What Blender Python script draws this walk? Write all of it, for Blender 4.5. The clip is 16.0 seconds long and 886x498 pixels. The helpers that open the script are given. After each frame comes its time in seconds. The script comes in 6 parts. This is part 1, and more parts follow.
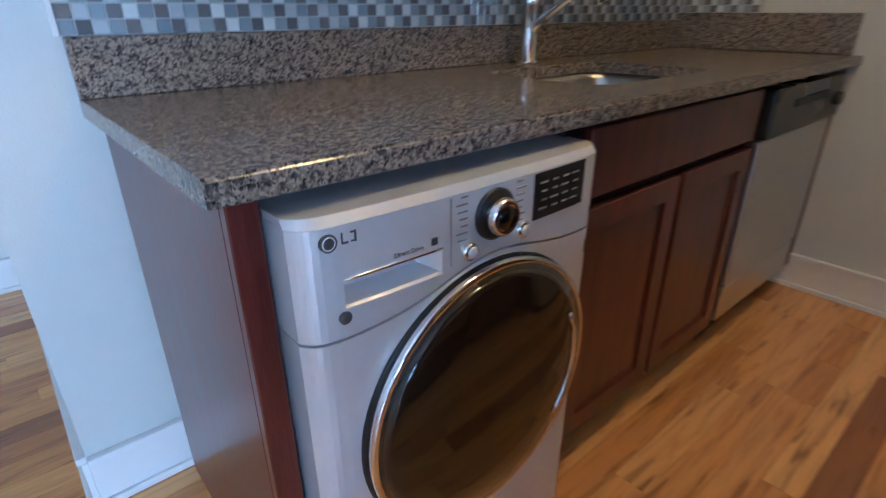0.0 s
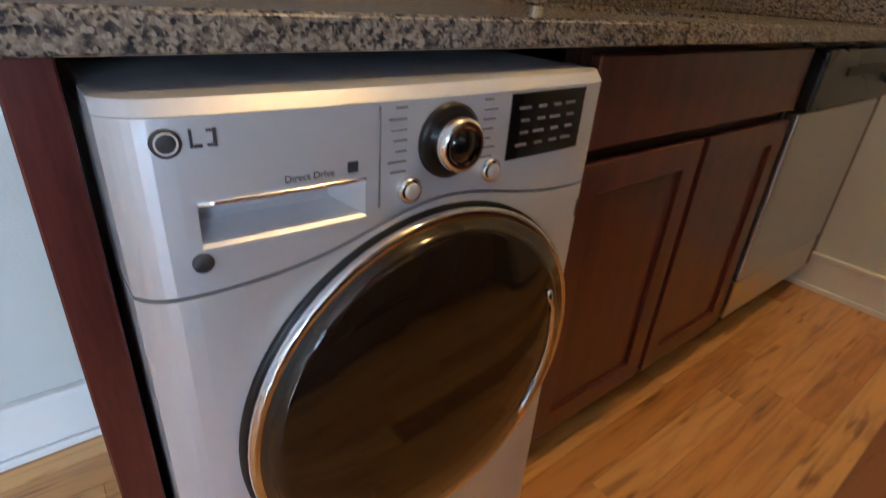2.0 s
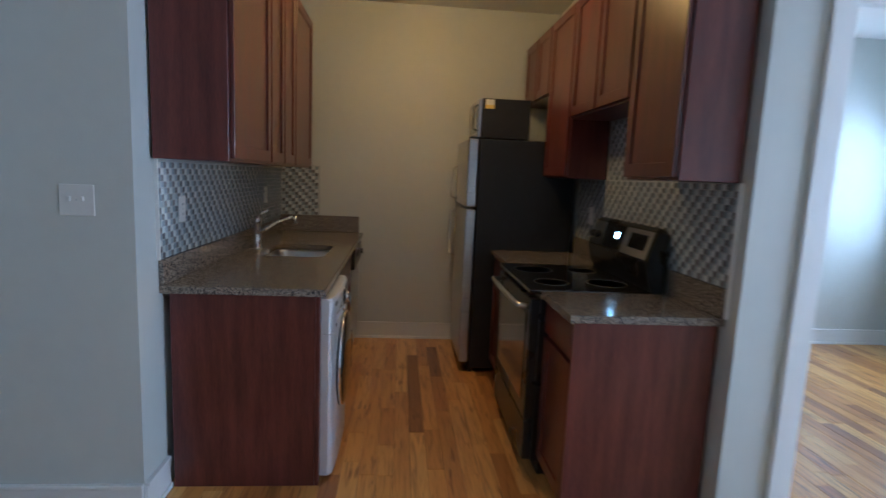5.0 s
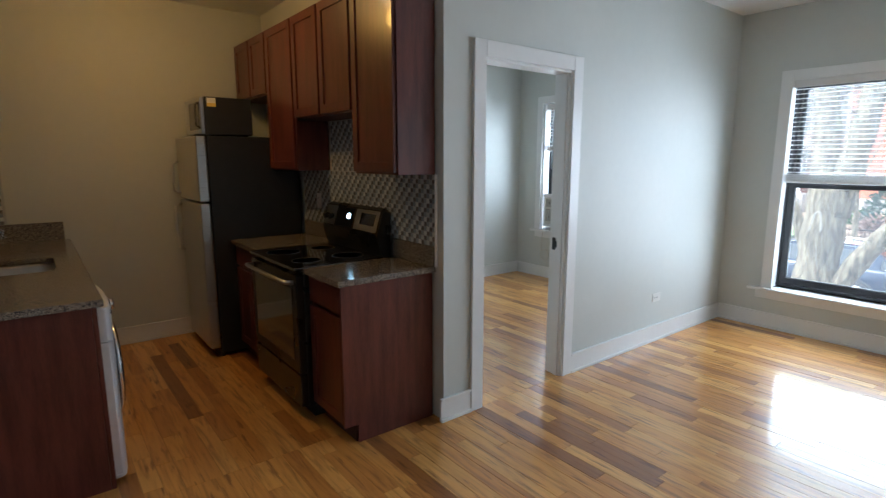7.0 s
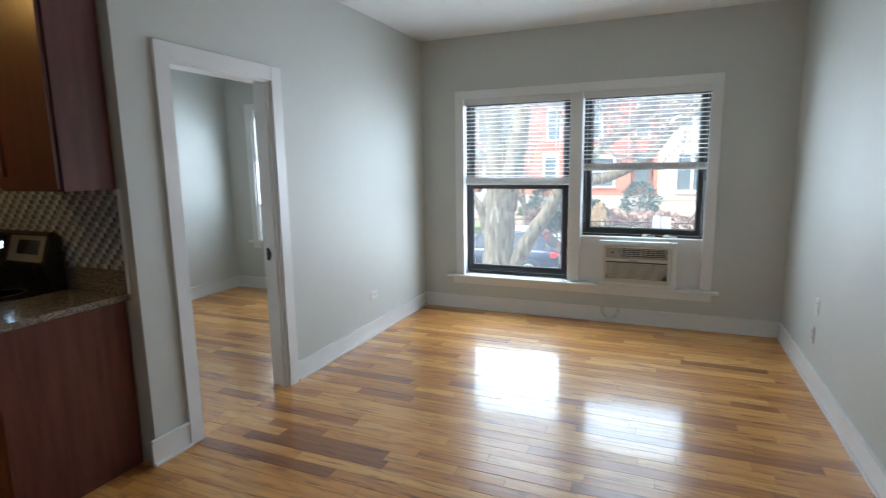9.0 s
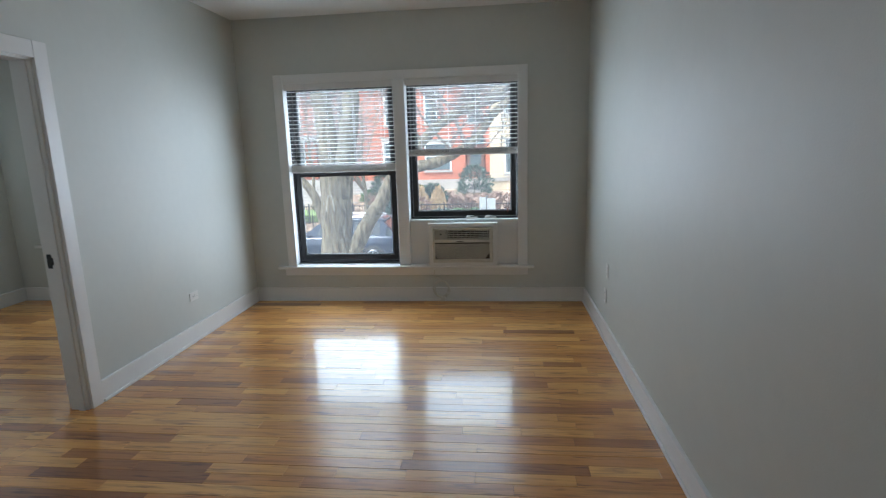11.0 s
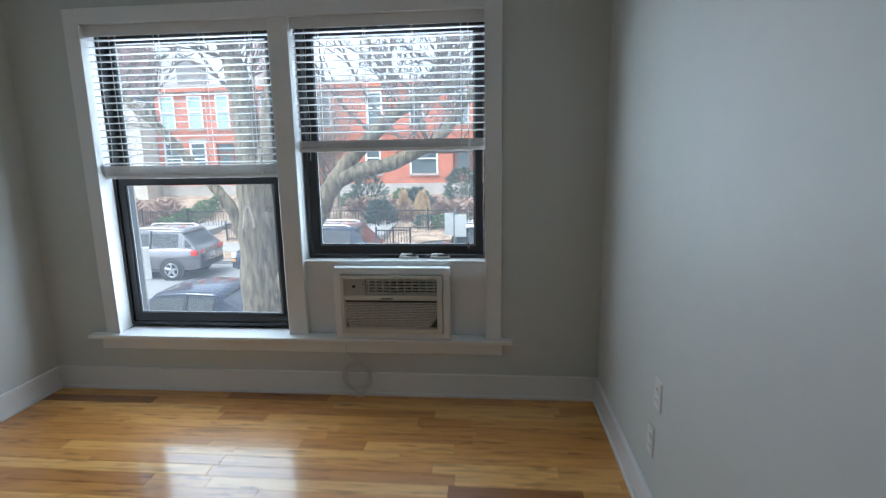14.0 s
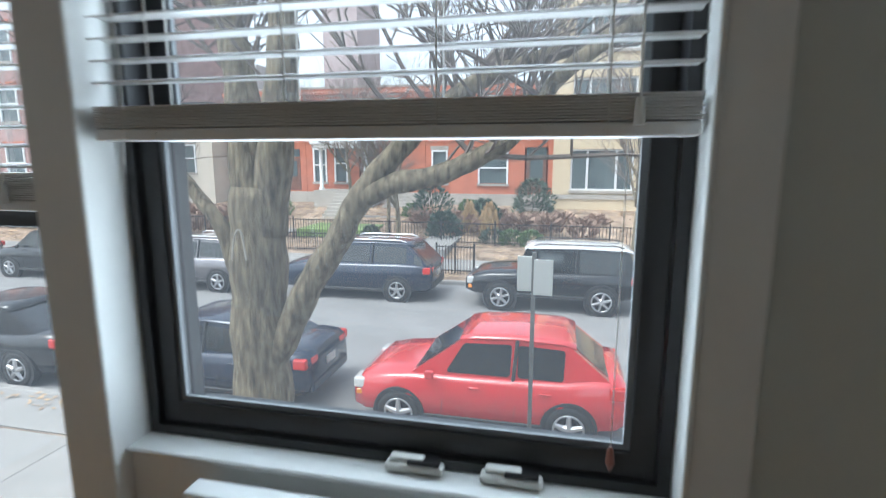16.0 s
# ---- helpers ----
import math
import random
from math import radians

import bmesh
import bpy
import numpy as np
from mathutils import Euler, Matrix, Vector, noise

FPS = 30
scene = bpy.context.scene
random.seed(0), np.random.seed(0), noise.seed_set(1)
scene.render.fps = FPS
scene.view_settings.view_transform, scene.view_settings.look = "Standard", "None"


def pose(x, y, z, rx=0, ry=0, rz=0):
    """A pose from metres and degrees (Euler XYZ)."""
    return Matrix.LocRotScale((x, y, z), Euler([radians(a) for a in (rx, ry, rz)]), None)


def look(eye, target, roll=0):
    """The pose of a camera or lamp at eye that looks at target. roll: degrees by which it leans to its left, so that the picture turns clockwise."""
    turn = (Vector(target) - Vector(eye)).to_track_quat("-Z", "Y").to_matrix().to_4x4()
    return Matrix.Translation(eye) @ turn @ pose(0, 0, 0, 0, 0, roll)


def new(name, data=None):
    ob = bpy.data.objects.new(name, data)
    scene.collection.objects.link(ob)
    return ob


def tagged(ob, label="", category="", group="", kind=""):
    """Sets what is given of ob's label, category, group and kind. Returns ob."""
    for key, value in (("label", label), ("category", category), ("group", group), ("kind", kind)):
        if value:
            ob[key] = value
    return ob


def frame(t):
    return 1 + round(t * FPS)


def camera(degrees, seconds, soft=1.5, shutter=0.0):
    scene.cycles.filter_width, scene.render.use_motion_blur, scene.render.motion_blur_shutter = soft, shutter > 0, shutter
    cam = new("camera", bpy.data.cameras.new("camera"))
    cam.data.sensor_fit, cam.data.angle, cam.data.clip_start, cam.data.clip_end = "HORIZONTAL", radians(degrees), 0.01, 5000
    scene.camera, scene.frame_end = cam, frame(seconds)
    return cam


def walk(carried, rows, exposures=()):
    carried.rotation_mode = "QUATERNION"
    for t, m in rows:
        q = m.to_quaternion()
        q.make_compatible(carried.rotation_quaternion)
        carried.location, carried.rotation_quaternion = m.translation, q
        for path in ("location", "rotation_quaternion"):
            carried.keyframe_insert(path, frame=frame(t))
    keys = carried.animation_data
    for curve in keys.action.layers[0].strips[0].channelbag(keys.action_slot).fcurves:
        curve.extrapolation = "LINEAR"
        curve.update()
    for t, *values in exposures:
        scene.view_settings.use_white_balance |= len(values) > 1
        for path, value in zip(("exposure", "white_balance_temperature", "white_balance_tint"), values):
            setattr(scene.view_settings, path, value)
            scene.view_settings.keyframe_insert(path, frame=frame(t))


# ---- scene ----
cam = camera(80.3, 16.0, 1.2, 0.4)

EXPOSURES = [(0, 4.3, 4300, 10), (0.5, 4.15, 4850, 10), (1.5, 4.25, 5150, 10), (3.2, 4.35, 4950, 10), (5.5, 3.15, 4700, 10), (6.2, 3.0, 5200, 10), (7, 2.9, 5650, 10), (9, 2.7, 5800, 10), (10.2, 2.35, 5800, 10), (12.5, 2.05, 5750, 10), (14.5, 1.85, 5600, 10), (16, 1.45, 5950, 10)]
PATH = [
    (0, (-0.267, -1.047, 1.062), (-1.452, -2.429, 0.235), -0.2),
    (0.5, (-0.39, -1.164, 0.974), (-1.354, -2.699, 0.129), 1.2),
    (1, (-0.418, -1.2, 0.956), (-1.357, -2.757, 0.123), 2.2),
    (1.5, (-0.446, -1.17, 0.953), (-1.513, -2.642, 0.118), 4.7),
    (2, (-0.439, -1.126, 0.943), (-1.589, -2.49, 0.039), 4.3),
    (2.5, (-0.349, -1.049, 0.906), (-1.512, -2.32, -0.11), 1.9),
    (3, (-0.129, -0.964, 1.081), (-1.613, -2.054, 0.3), 2.3),
    (3.2, (0.022, -0.919, 1.161), (-1.618, -1.867, 0.52), 2.3),
    (5.3, (2.032, -1.352, 1.434), (0.103, -0.892, 1.173), 2.5),
    (5.5, (2.135, -1.412, 1.452), (0.274, -0.727, 1.193), 2.5),
    (6, (2.233, -1.618, 1.479), (0.532, -0.609, 1.179), 1.5),
    (6.5, (2.236, -1.767, 1.518), (0.62, -0.638, 1.18), 0.1),
    (7, (2.271, -1.765, 1.522), (0.717, -0.552, 1.183), 0.0),
    (7.5, (2.301, -1.752, 1.515), (0.89, -0.37, 1.199), -0.3),
    (8, (2.326, -1.745, 1.528), (1.115, -0.185, 1.214), -0.8),
    (8.5, (2.351, -1.739, 1.528), (1.359, -0.031, 1.212), -0.9),
    (9, (2.388, -1.745, 1.532), (1.619, 0.074, 1.213), -0.9),
    (9.5, (2.398, -1.758, 1.523), (1.835, 0.134, 1.199), -1.0),
    (10, (2.457, -1.763, 1.531), (2.047, 0.165, 1.195), -0.9),
    (10.2, (2.463, -1.752, 1.524), (2.11, 0.187, 1.186), -1.1),
    (12.3, (2.662, -1.28, 1.564), (2.558, 0.664, 1.105), -1.5),
    (12.5, (2.62, -1.128, 1.54), (2.534, 0.819, 1.089), -1.4),
    (13, (2.707, -0.617, 1.529), (2.6, 1.324, 1.058), -1.8),
    (13.5, (2.752, -0.081, 1.499), (2.606, 1.867, 1.066), -1.5),
    (14, (2.752, 0.485, 1.458), (2.568, 2.441, 1.084), -1.0),
    (14.5, (2.744, 1.049, 1.462), (2.411, 2.989, 1.107), -0.7),
    (15, (2.668, 1.615, 1.426), (2.251, 3.55, 1.141), 0.4),
    (15.5, (2.591, 2.124, 1.416), (2.154, 4.06, 1.165), 0.9),
    (16, (2.522, 2.603, 1.419), (2.088, 4.526, 1.081), -0.0),
]
walk(cam, [(t, look(eye, target, roll)) for t, eye, target, roll in PATH], EXPOSURES)
SKY, SUN, LAMP, GLOW, WINDOW_FILL, N_WALL = 0.15, 0.6, 1.6, 1.2, 19.5, 3.41

# ---- world, light ----
world = bpy.data.worlds.new("overcast_sky")
scene.world = world
world.use_nodes = True
wn = world.node_tree.nodes
wl = world.node_tree.links
sky = wn.new("ShaderNodeTexSky")
sky.sky_type = "NISHITA"
sky.sun_disc = False
sky.sun_elevation = radians(62)
sky.sun_rotation = radians(220)
sky.air_density = 1.0
sky.dust_density = 4.0
hsv = wn.new("ShaderNodeHueSaturation")
hsv.inputs["Saturation"].default_value = 0.35
wl.new(sky.outputs[0], hsv.inputs["Color"])
wl.new(hsv.outputs[0], wn["Background"].inputs["Color"])
wn["Background"].inputs["Strength"].default_value = SKY

sun_data = bpy.data.lights.new("sun", "SUN")
sun_data.energy, sun_data.angle, sun_data.color = SUN, radians(25), (1.0, 0.97, 0.92)
sun = new("sun", sun_data)
sun.matrix_world = look((-12, -10, 30), (0, 0, 0))


def area(name, eye, target, w, h, power, color):
    d = bpy.data.lights.new(name, "AREA")
    d.shape, d.size, d.size_y, d.energy, d.color = "RECTANGLE", w, h, power, color
    ob = new(name, d)
    ob.matrix_world = look(eye, target)
    return ob


# ---- materials ----
def mat(name, color, rough=0.5, metal=0.0, vary=0.06, scale=8.0, bump=0.0, bump_scale=60.0, second=None, coat=0.0, stretch=(1, 1, 1), spec=0.5, relief=0.004):
    """Base colour with two scales of variation, fine relief, uneven gloss."""
    m = bpy.data.materials.new(name)
    m.use_nodes = True
    n, l = m.node_tree.nodes, m.node_tree.links
    b = n["Principled BSDF"]
    b.inputs["Metallic"].default_value = metal
    b.inputs["Specular IOR Level"].default_value = spec
    b.inputs["Coat Weight"].default_value = coat
    b.inputs["Coat Roughness"].default_value = 0.08
    tc = n.new("ShaderNodeTexCoord")
    mp = n.new("ShaderNodeMapping")
    mp.inputs["Scale"].default_value = stretch
    l.new(tc.outputs["Object"], mp.inputs["Vector"])
    n1 = n.new("ShaderNodeTexNoise")
    n1.inputs["Scale"].default_value, n1.inputs["Detail"].default_value = scale, 3
    n2 = n.new("ShaderNodeTexNoise")
    n2.inputs["Scale"].default_value, n2.inputs["Detail"].default_value = scale * 11, 2
    for q in (n1, n2):
        l.new(mp.outputs[0], q.inputs["Vector"])
    add = n.new("ShaderNodeMath")
    add.operation = "MULTIPLY_ADD"
    l.new(n2.outputs["Fac"], add.inputs[0])
    add.inputs[1].default_value = 0.5
    l.new(n1.outputs["Fac"], add.inputs[2])
    ramp = n.new("ShaderNodeValToRGB")
    lo = [max(0.0, c * (1 - vary)) for c in color]
    hi = [min(1.0, c * (1 + vary)) for c in (second or color)]
    ramp.color_ramp.elements[0].position, ramp.color_ramp.elements[1].position = 0.5, 1.0
    ramp.color_ramp.elements[0].color, ramp.color_ramp.elements[1].color = (*lo, 1), (*hi, 1)
    l.new(add.outputs[0], ramp.inputs["Fac"])
    l.new(ramp.outputs[0], b.inputs["Base Color"])
    mr = n.new("ShaderNodeMapRange")
    mr.inputs["To Min"].default_value, mr.inputs["To Max"].default_value = max(0.02, rough - 0.06), min(1, rough + 0.06)
    l.new(n1.outputs["Fac"], mr.inputs["Value"])
    l.new(mr.outputs[0], b.inputs["Roughness"])
    if bump:
        n3 = n.new("ShaderNodeTexNoise")
        n3.inputs["Scale"].default_value, n3.inputs["Detail"].default_value = bump_scale, 2
        l.new(mp.outputs[0], n3.inputs["Vector"])
        bp = n.new("ShaderNodeBump")
        bp.inputs["Strength"].default_value, bp.inputs["Distance"].default_value = bump, relief
        l.new(n3.outputs["Fac"], bp.inputs["Height"])
        l.new(bp.outputs[0], b.inputs["Normal"])
    return m


def ramp_of(n, stops):
    r = n.new("ShaderNodeValToRGB")
    e = r.color_ramp.elements
    e[0].position, e[0].color = stops[0][0], (*stops[0][1], 1)
    e[1].position, e[1].color = stops[-1][0], (*stops[-1][1], 1)
    for p, c in stops[1:-1]:
        e.new(p).color = (*c, 1)
    return r


def mat_planks(name, island):
    """Hickory strip floor: each strip its own tone, long grain, dark streaks, glossy lacquer."""
    m = bpy.data.materials.new(name)
    m.use_nodes = True
    n, l = m.node_tree.nodes, m.node_tree.links
    b = n["Principled BSDF"]
    if island:
        rnd = n.new("ShaderNodeNewGeometry").outputs["Random Per Island"]
    else:
        rnd = n.new("ShaderNodeObjectInfo").outputs["Random"]
    geo = n.new("ShaderNodeNewGeometry")
    off = n.new("ShaderNodeVectorMath")
    off.operation = "SCALE"
    off.inputs[0].default_value = (17, 31, 7)
    l.new(rnd, off.inputs["Scale"])
    ad = n.new("ShaderNodeVectorMath")
    l.new(geo.outputs["Position"], ad.inputs[0])
    l.new(off.outputs[0], ad.inputs[1])
    mp = n.new("ShaderNodeMapping")
    mp.inputs["Scale"].default_value = (2.2, 26, 5)
    l.new(ad.outputs[0], mp.inputs["Vector"])
    g = n.new("ShaderNodeTexNoise")
    g.inputs["Scale"].default_value, g.inputs["Detail"].default_value, g.inputs["Distortion"].default_value = 1.6, 6, 0.8
    l.new(mp.outputs[0], g.inputs["Vector"])
    tone = ramp_of(n, [(0.0, (0.30, 0.115, 0.028)), (0.06, (0.40, 0.16, 0.036)), (0.16, (0.56, 0.245, 0.052)), (0.6, (0.70, 0.34, 0.080)), (1.0, (0.80, 0.445, 0.132))])
    l.new(rnd, tone.inputs["Fac"])
    grain = ramp_of(n, [(0.3, (0.3, 0.24, 0.18)), (0.43, (0.78, 0.72, 0.66)), (0.55, (1, 1, 1)), (0.8, (1.12, 1.1, 1.06))])
    l.new(g.outputs["Fac"], grain.inputs["Fac"])
    mul = n.new("ShaderNodeMix")
    mul.data_type, mul.blend_type = "RGBA", "MULTIPLY"
    mul.inputs["Factor"].default_value = 0.6
    l.new(tone.outputs[0], mul.inputs["A"])
    l.new(grain.outputs[0], mul.inputs["B"])
    kn = n.new("ShaderNodeTexNoise")
    kn.inputs["Scale"].default_value, kn.inputs["Detail"].default_value = 3.0, 2
    mp2 = n.new("ShaderNodeMapping")
    mp2.inputs["Scale"].default_value = (1.5, 12, 1)
    l.new(ad.outputs[0], mp2.inputs["Vector"])
    l.new(mp2.outputs[0], kn.inputs["Vector"])
    kr = ramp_of(n, [(0.28, (0.38, 0.3, 0.23)), (0.38, (1, 1, 1)), (1, (1, 1, 1))])
    l.new(kn.outputs["Fac"], kr.inputs["Fac"])
    mul2 = n.new("ShaderNodeMix")
    mul2.data_type, mul2.blend_type = "RGBA", "MULTIPLY"
    mul2.inputs["Factor"].default_value = 0.8
    l.new(mul.outputs["Result"], mul2.inputs["A"])
    l.new(kr.outputs[0], mul2.inputs["B"])
    l.new(mul2.outputs["Result"], b.inputs["Base Color"])
    b.inputs["Roughness"].default_value = 0.36
    b.inputs["Coat Weight"].default_value = 0.6
    b.inputs["Coat Roughness"].default_value = 0.11
    wob = n.new("ShaderNodeTexNoise")
    wob.inputs["Scale"].default_value, wob.inputs["Detail"].default_value = 9, 3
    l.new(ad.outputs[0], wob.inputs["Vector"])
    bp = n.new("ShaderNodeBump")
    bp.inputs["Strength"].default_value, bp.inputs["Distance"].default_value = 0.16, 0.008
    l.new(wob.outputs["Fac"], bp.inputs["Height"])
    l.new(bp.outputs[0], b.inputs["Coat Normal"])
    l.new(bp.outputs[0], b.inputs["Normal"])
    return m


def mat_granite(name):
    m = bpy.data.materials.new(name)
    m.use_nodes = True
    n, l = m.node_tree.nodes, m.node_tree.links
    b = n["Principled BSDF"]
    tc = n.new("ShaderNodeTexCoord")
    v = n.new("ShaderNodeTexVoronoi")
    v.inputs["Scale"].default_value = 290
    l.new(tc.outputs["Object"], v.inputs["Vector"])
    ns = n.new("ShaderNodeTexNoise")
    ns.inputs["Scale"].default_value, ns.inputs["Detail"].default_value = 95, 5
    l.new(tc.outputs["Object"], ns.inputs["Vector"])
    sep = n.new("ShaderNodeSeparateColor")
    l.new(v.outputs["Color"], sep.inputs[0])
    mx = n.new("ShaderNodeMath")
    mx.operation = "MULTIPLY_ADD"
    l.new(sep.outputs[0], mx.inputs[0])
    mx.inputs[1].default_value = 0.5
    ns2 = n.new("ShaderNodeMath")
    ns2.operation = "MULTIPLY_ADD"
    l.new(ns.outputs["Fac"], ns2.inputs[0])
    ns2.inputs[1].default_value, ns2.inputs[2].default_value = 1.2, -0.34
    l.new(ns2.outputs[0], mx.inputs[2])
    r = ramp_of(n, [(0.12, (0.02, 0.02, 0.024)), (0.32, (0.06, 0.055, 0.053)), (0.48, (0.165, 0.135, 0.11)), (0.62, (0.265, 0.215, 0.16)), (0.76, (0.34, 0.30, 0.245)), (0.95, (0.19, 0.14, 0.115))])
    l.new(mx.outputs[0], r.inputs["Fac"])
    l.new(r.outputs[0], b.inputs["Base Color"])
    b.inputs["Roughness"].default_value = 0.18
    return m


def mat_brushed(name, color, rough=0.3, axis=(1, 1, 60)):
    """Brushed steel, with fine streaks."""
    return mat(name, color, rough, 1.0, 0.08, 6.0, 0.04, 30.0, stretch=axis)


def mat_glass(name, rough=0.0):
    m = bpy.data.materials.new(name)
    m.use_nodes = True
    n, l = m.node_tree.nodes, m.node_tree.links
    b = n["Principled BSDF"]
    tr = n.new("ShaderNodeBsdfTransparent")
    tr.inputs["Color"].default_value = (0.93, 0.96, 0.95, 1)
    gl = n.new("ShaderNodeBsdfGlossy")
    gl.inputs["Roughness"].default_value = rough
    mix = n.new("ShaderNodeMixShader")
    mix.inputs[0].default_value = 0.03
    l.new(tr.outputs[0], mix.inputs[1])
    l.new(gl.outputs[0], mix.inputs[2])
    dust = n.new("ShaderNodeBsdfTranslucent")
    dust.inputs["Color"].default_value = (0.85, 0.9, 0.95, 1)
    film = n.new("ShaderNodeMixShader")
    film.inputs[0].default_value = 0.012
    l.new(mix.outputs[0], film.inputs[1])
    l.new(dust.outputs[0], film.inputs[2])
    l.new(film.outputs[0], n["Material Output"].inputs["Surface"])
    n.remove(b)
    return m


def mat_emit(name, color, strength):
    m = bpy.data.materials.new(name)
    m.use_nodes = True
    b = m.node_tree.nodes["Principled BSDF"]
    b.inputs["Base Color"].default_value = (*color, 1)
    b.inputs["Emission Color"].default_value = (*color, 1)
    b.inputs["Emission Strength"].default_value = strength
    return m


WALL = mat("wall_paint", (0.585, 0.60, 0.56), 0.55, vary=0.025, scale=1.5, bump=0.12, bump_scale=180)
CEIL = mat("ceiling_paint", (0.80, 0.80, 0.78), 0.8, vary=0.02, scale=1.0, bump=0.1, bump_scale=120)
TRIM = mat("trim_paint", (0.78, 0.78, 0.76), 0.32, vary=0.02, scale=3.0, bump=0.04, bump_scale=70)
CHERRY = mat("cherry_wood", (0.085, 0.017, 0.0125), 0.33, vary=0.22, scale=2.5, bump=0.05, bump_scale=30, second=(0.125, 0.029, 0.021), stretch=(9, 9, 1), coat=0.25)
# darkened copy of the cherry: shade of recesses put into the colour
CHERRY_SHADED = mat("cherry_recess_shade", (0.03, 0.009, 0.007), 0.5, vary=0.2)
GRANITE = mat_granite("speckled_granite")
STEEL = mat_brushed("brushed_steel", (0.56, 0.56, 0.55), 0.3)
SILVER = mat("silver_paint", (0.74, 0.755, 0.79), 0.36, 0.4, 0.03, 4.0, bump=0.02, bump_scale=300)
CHROME = mat("chrome", (0.82, 0.82, 0.83), 0.08, 1.0, 0.02, 5.0)
BLACK = mat("black_enamel", (0.012, 0.012, 0.013), 0.28, vary=0.2, scale=3)
BLACK_GLASS = mat("smoked_glass", (0.008, 0.007, 0.007), 0.06, vary=0.1, scale=3, coat=0.6)
BLACK_MATTE = mat("black_textured_panel", (0.014, 0.014, 0.015), 0.5, vary=0.2, scale=20, bump=0.15, bump_scale=250)
WINBLACK = mat("black_aluminium", (0.016, 0.016, 0.018), 0.38, vary=0.2, scale=6)
GLASS = mat_glass("window_glass")
PLASTIC = mat("white_plastic", (0.72, 0.71, 0.67), 0.4, vary=0.03, scale=5)
ACBODY = mat("cream_plastic", (0.62, 0.60, 0.53), 0.45, vary=0.04, scale=5)
SLAT = mat("blind_vinyl", (0.74, 0.73, 0.71), 0.4, vary=0.03, scale=4)
GROUT = mat("pale_grout", (0.45, 0.46, 0.45), 0.8, vary=0.08, scale=40)
PLANK = mat_planks("lacquered_hickory", False)
PLANKS = mat_planks("lacquered_hickory_rest", True)
SUBFLOOR = mat("subfloor_gap", (0.10, 0.05, 0.025), 0.7, vary=0.2)


# ---- mesh helpers ----
def box_into(bm, x0, y0, z0, x1, y1, z1, bevel=0.0, seg=1):
    m = Matrix.LocRotScale(((x0 + x1) / 2, (y0 + y1) / 2, (z0 + z1) / 2), None, (abs(x1 - x0), abs(y1 - y0), abs(z1 - z0)))
    made = bmesh.ops.create_cube(bm, size=1, matrix=m)["verts"]
    if bevel:
        edges = list({e for v in made for e in v.link_edges})
        bmesh.ops.bevel(bm, geom=edges, offset=bevel, segments=seg, affect="EDGES", profile=0.5)


def box(x0, y0, z0, x1, y1, z1, bevel=0.0, seg=1):
    bm = bmesh.new()
    box_into(bm, x0, y0, z0, x1, y1, z1, bevel, seg)
    return bm


def boxes(*rows, bevel=0.0, seg=1):
    bm = bmesh.new()
    for r in rows:
        box_into(bm, *r, bevel=bevel, seg=seg)
    return bm


def tube_into(bm, a, b, r0, r1=None, sides=12, caps=True):
    a, b = Vector(a), Vector(b)
    d = b - a
    m = Matrix.Translation((a + b) / 2) @ d.to_track_quat("Z", "Y").to_matrix().to_4x4()
    return bmesh.ops.create_cone(bm, cap_ends=caps, segments=sides, radius1=r0, radius2=r0 if r1 is None else r1, depth=d.length, matrix=m)["verts"]


def tube(a, b, r0, r1=None, sides=16):
    bm = bmesh.new()
    tube_into(bm, a, b, r0, r1, sides)
    return bm


def lathe(profile, centre, axis="z", sides=48):
    """A turned solid: profile rows are (radius, height along the axis)."""
    bm = bmesh.new()
    rings = []
    for r, h in profile:
        ring = []
        for i in range(sides):
            a = 2 * math.pi * i / sides
            p = (r * math.cos(a), r * math.sin(a), h)
            if axis == "y":
                p = (p[0], p[2], p[1])
            ring.append(bm.verts.new(Vector(centre) + Vector(p)))
        rings.append(ring)
    for r0, r1 in zip(rings, rings[1:]):
        for i in range(sides):
            j = (i + 1) % sides
            bm.faces.new((r0[i], r0[j], r1[j], r1[i]))
    for ring in (rings[0], rings[-1]):
        if (ring[0].co - ring[sides // 2].co).length > 1e-4:
            bm.faces.new(ring)
    bmesh.ops.recalc_face_normals(bm, faces=bm.faces)
    return bm


def sweep(points, r, sides=8, closed=False):
    """A round bar along a line of points; r is one radius or one a point."""
    bm = bmesh.new()
    pts = [Vector(p) for p in points]
    rings = []
    for i, p in enumerate(pts):
        d = (pts[min(i + 1, len(pts) - 1)] - pts[max(i - 1, 0)]).normalized()
        side = d.orthogonal() if abs(d.z) > 0.95 else d.cross(Vector((0, 0, 1)))
        side.normalize()
        up = side.cross(d)
        rr = r[i] if isinstance(r, (list, tuple)) else r
        rings.append([bm.verts.new(p + rr * (math.cos(2 * math.pi * k / sides) * side + math.sin(2 * math.pi * k / sides) * up)) for k in range(sides)])
    for a, b in zip(rings, rings[1:]):
        for k in range(sides):
            j = (k + 1) % sides
            bm.faces.new((a[k], a[j], b[j], b[k]))
    bm.faces.new(rings[0])
    bm.faces.new(rings[-1])
    bmesh.ops.recalc_face_normals(bm, faces=bm.faces)
    return bm


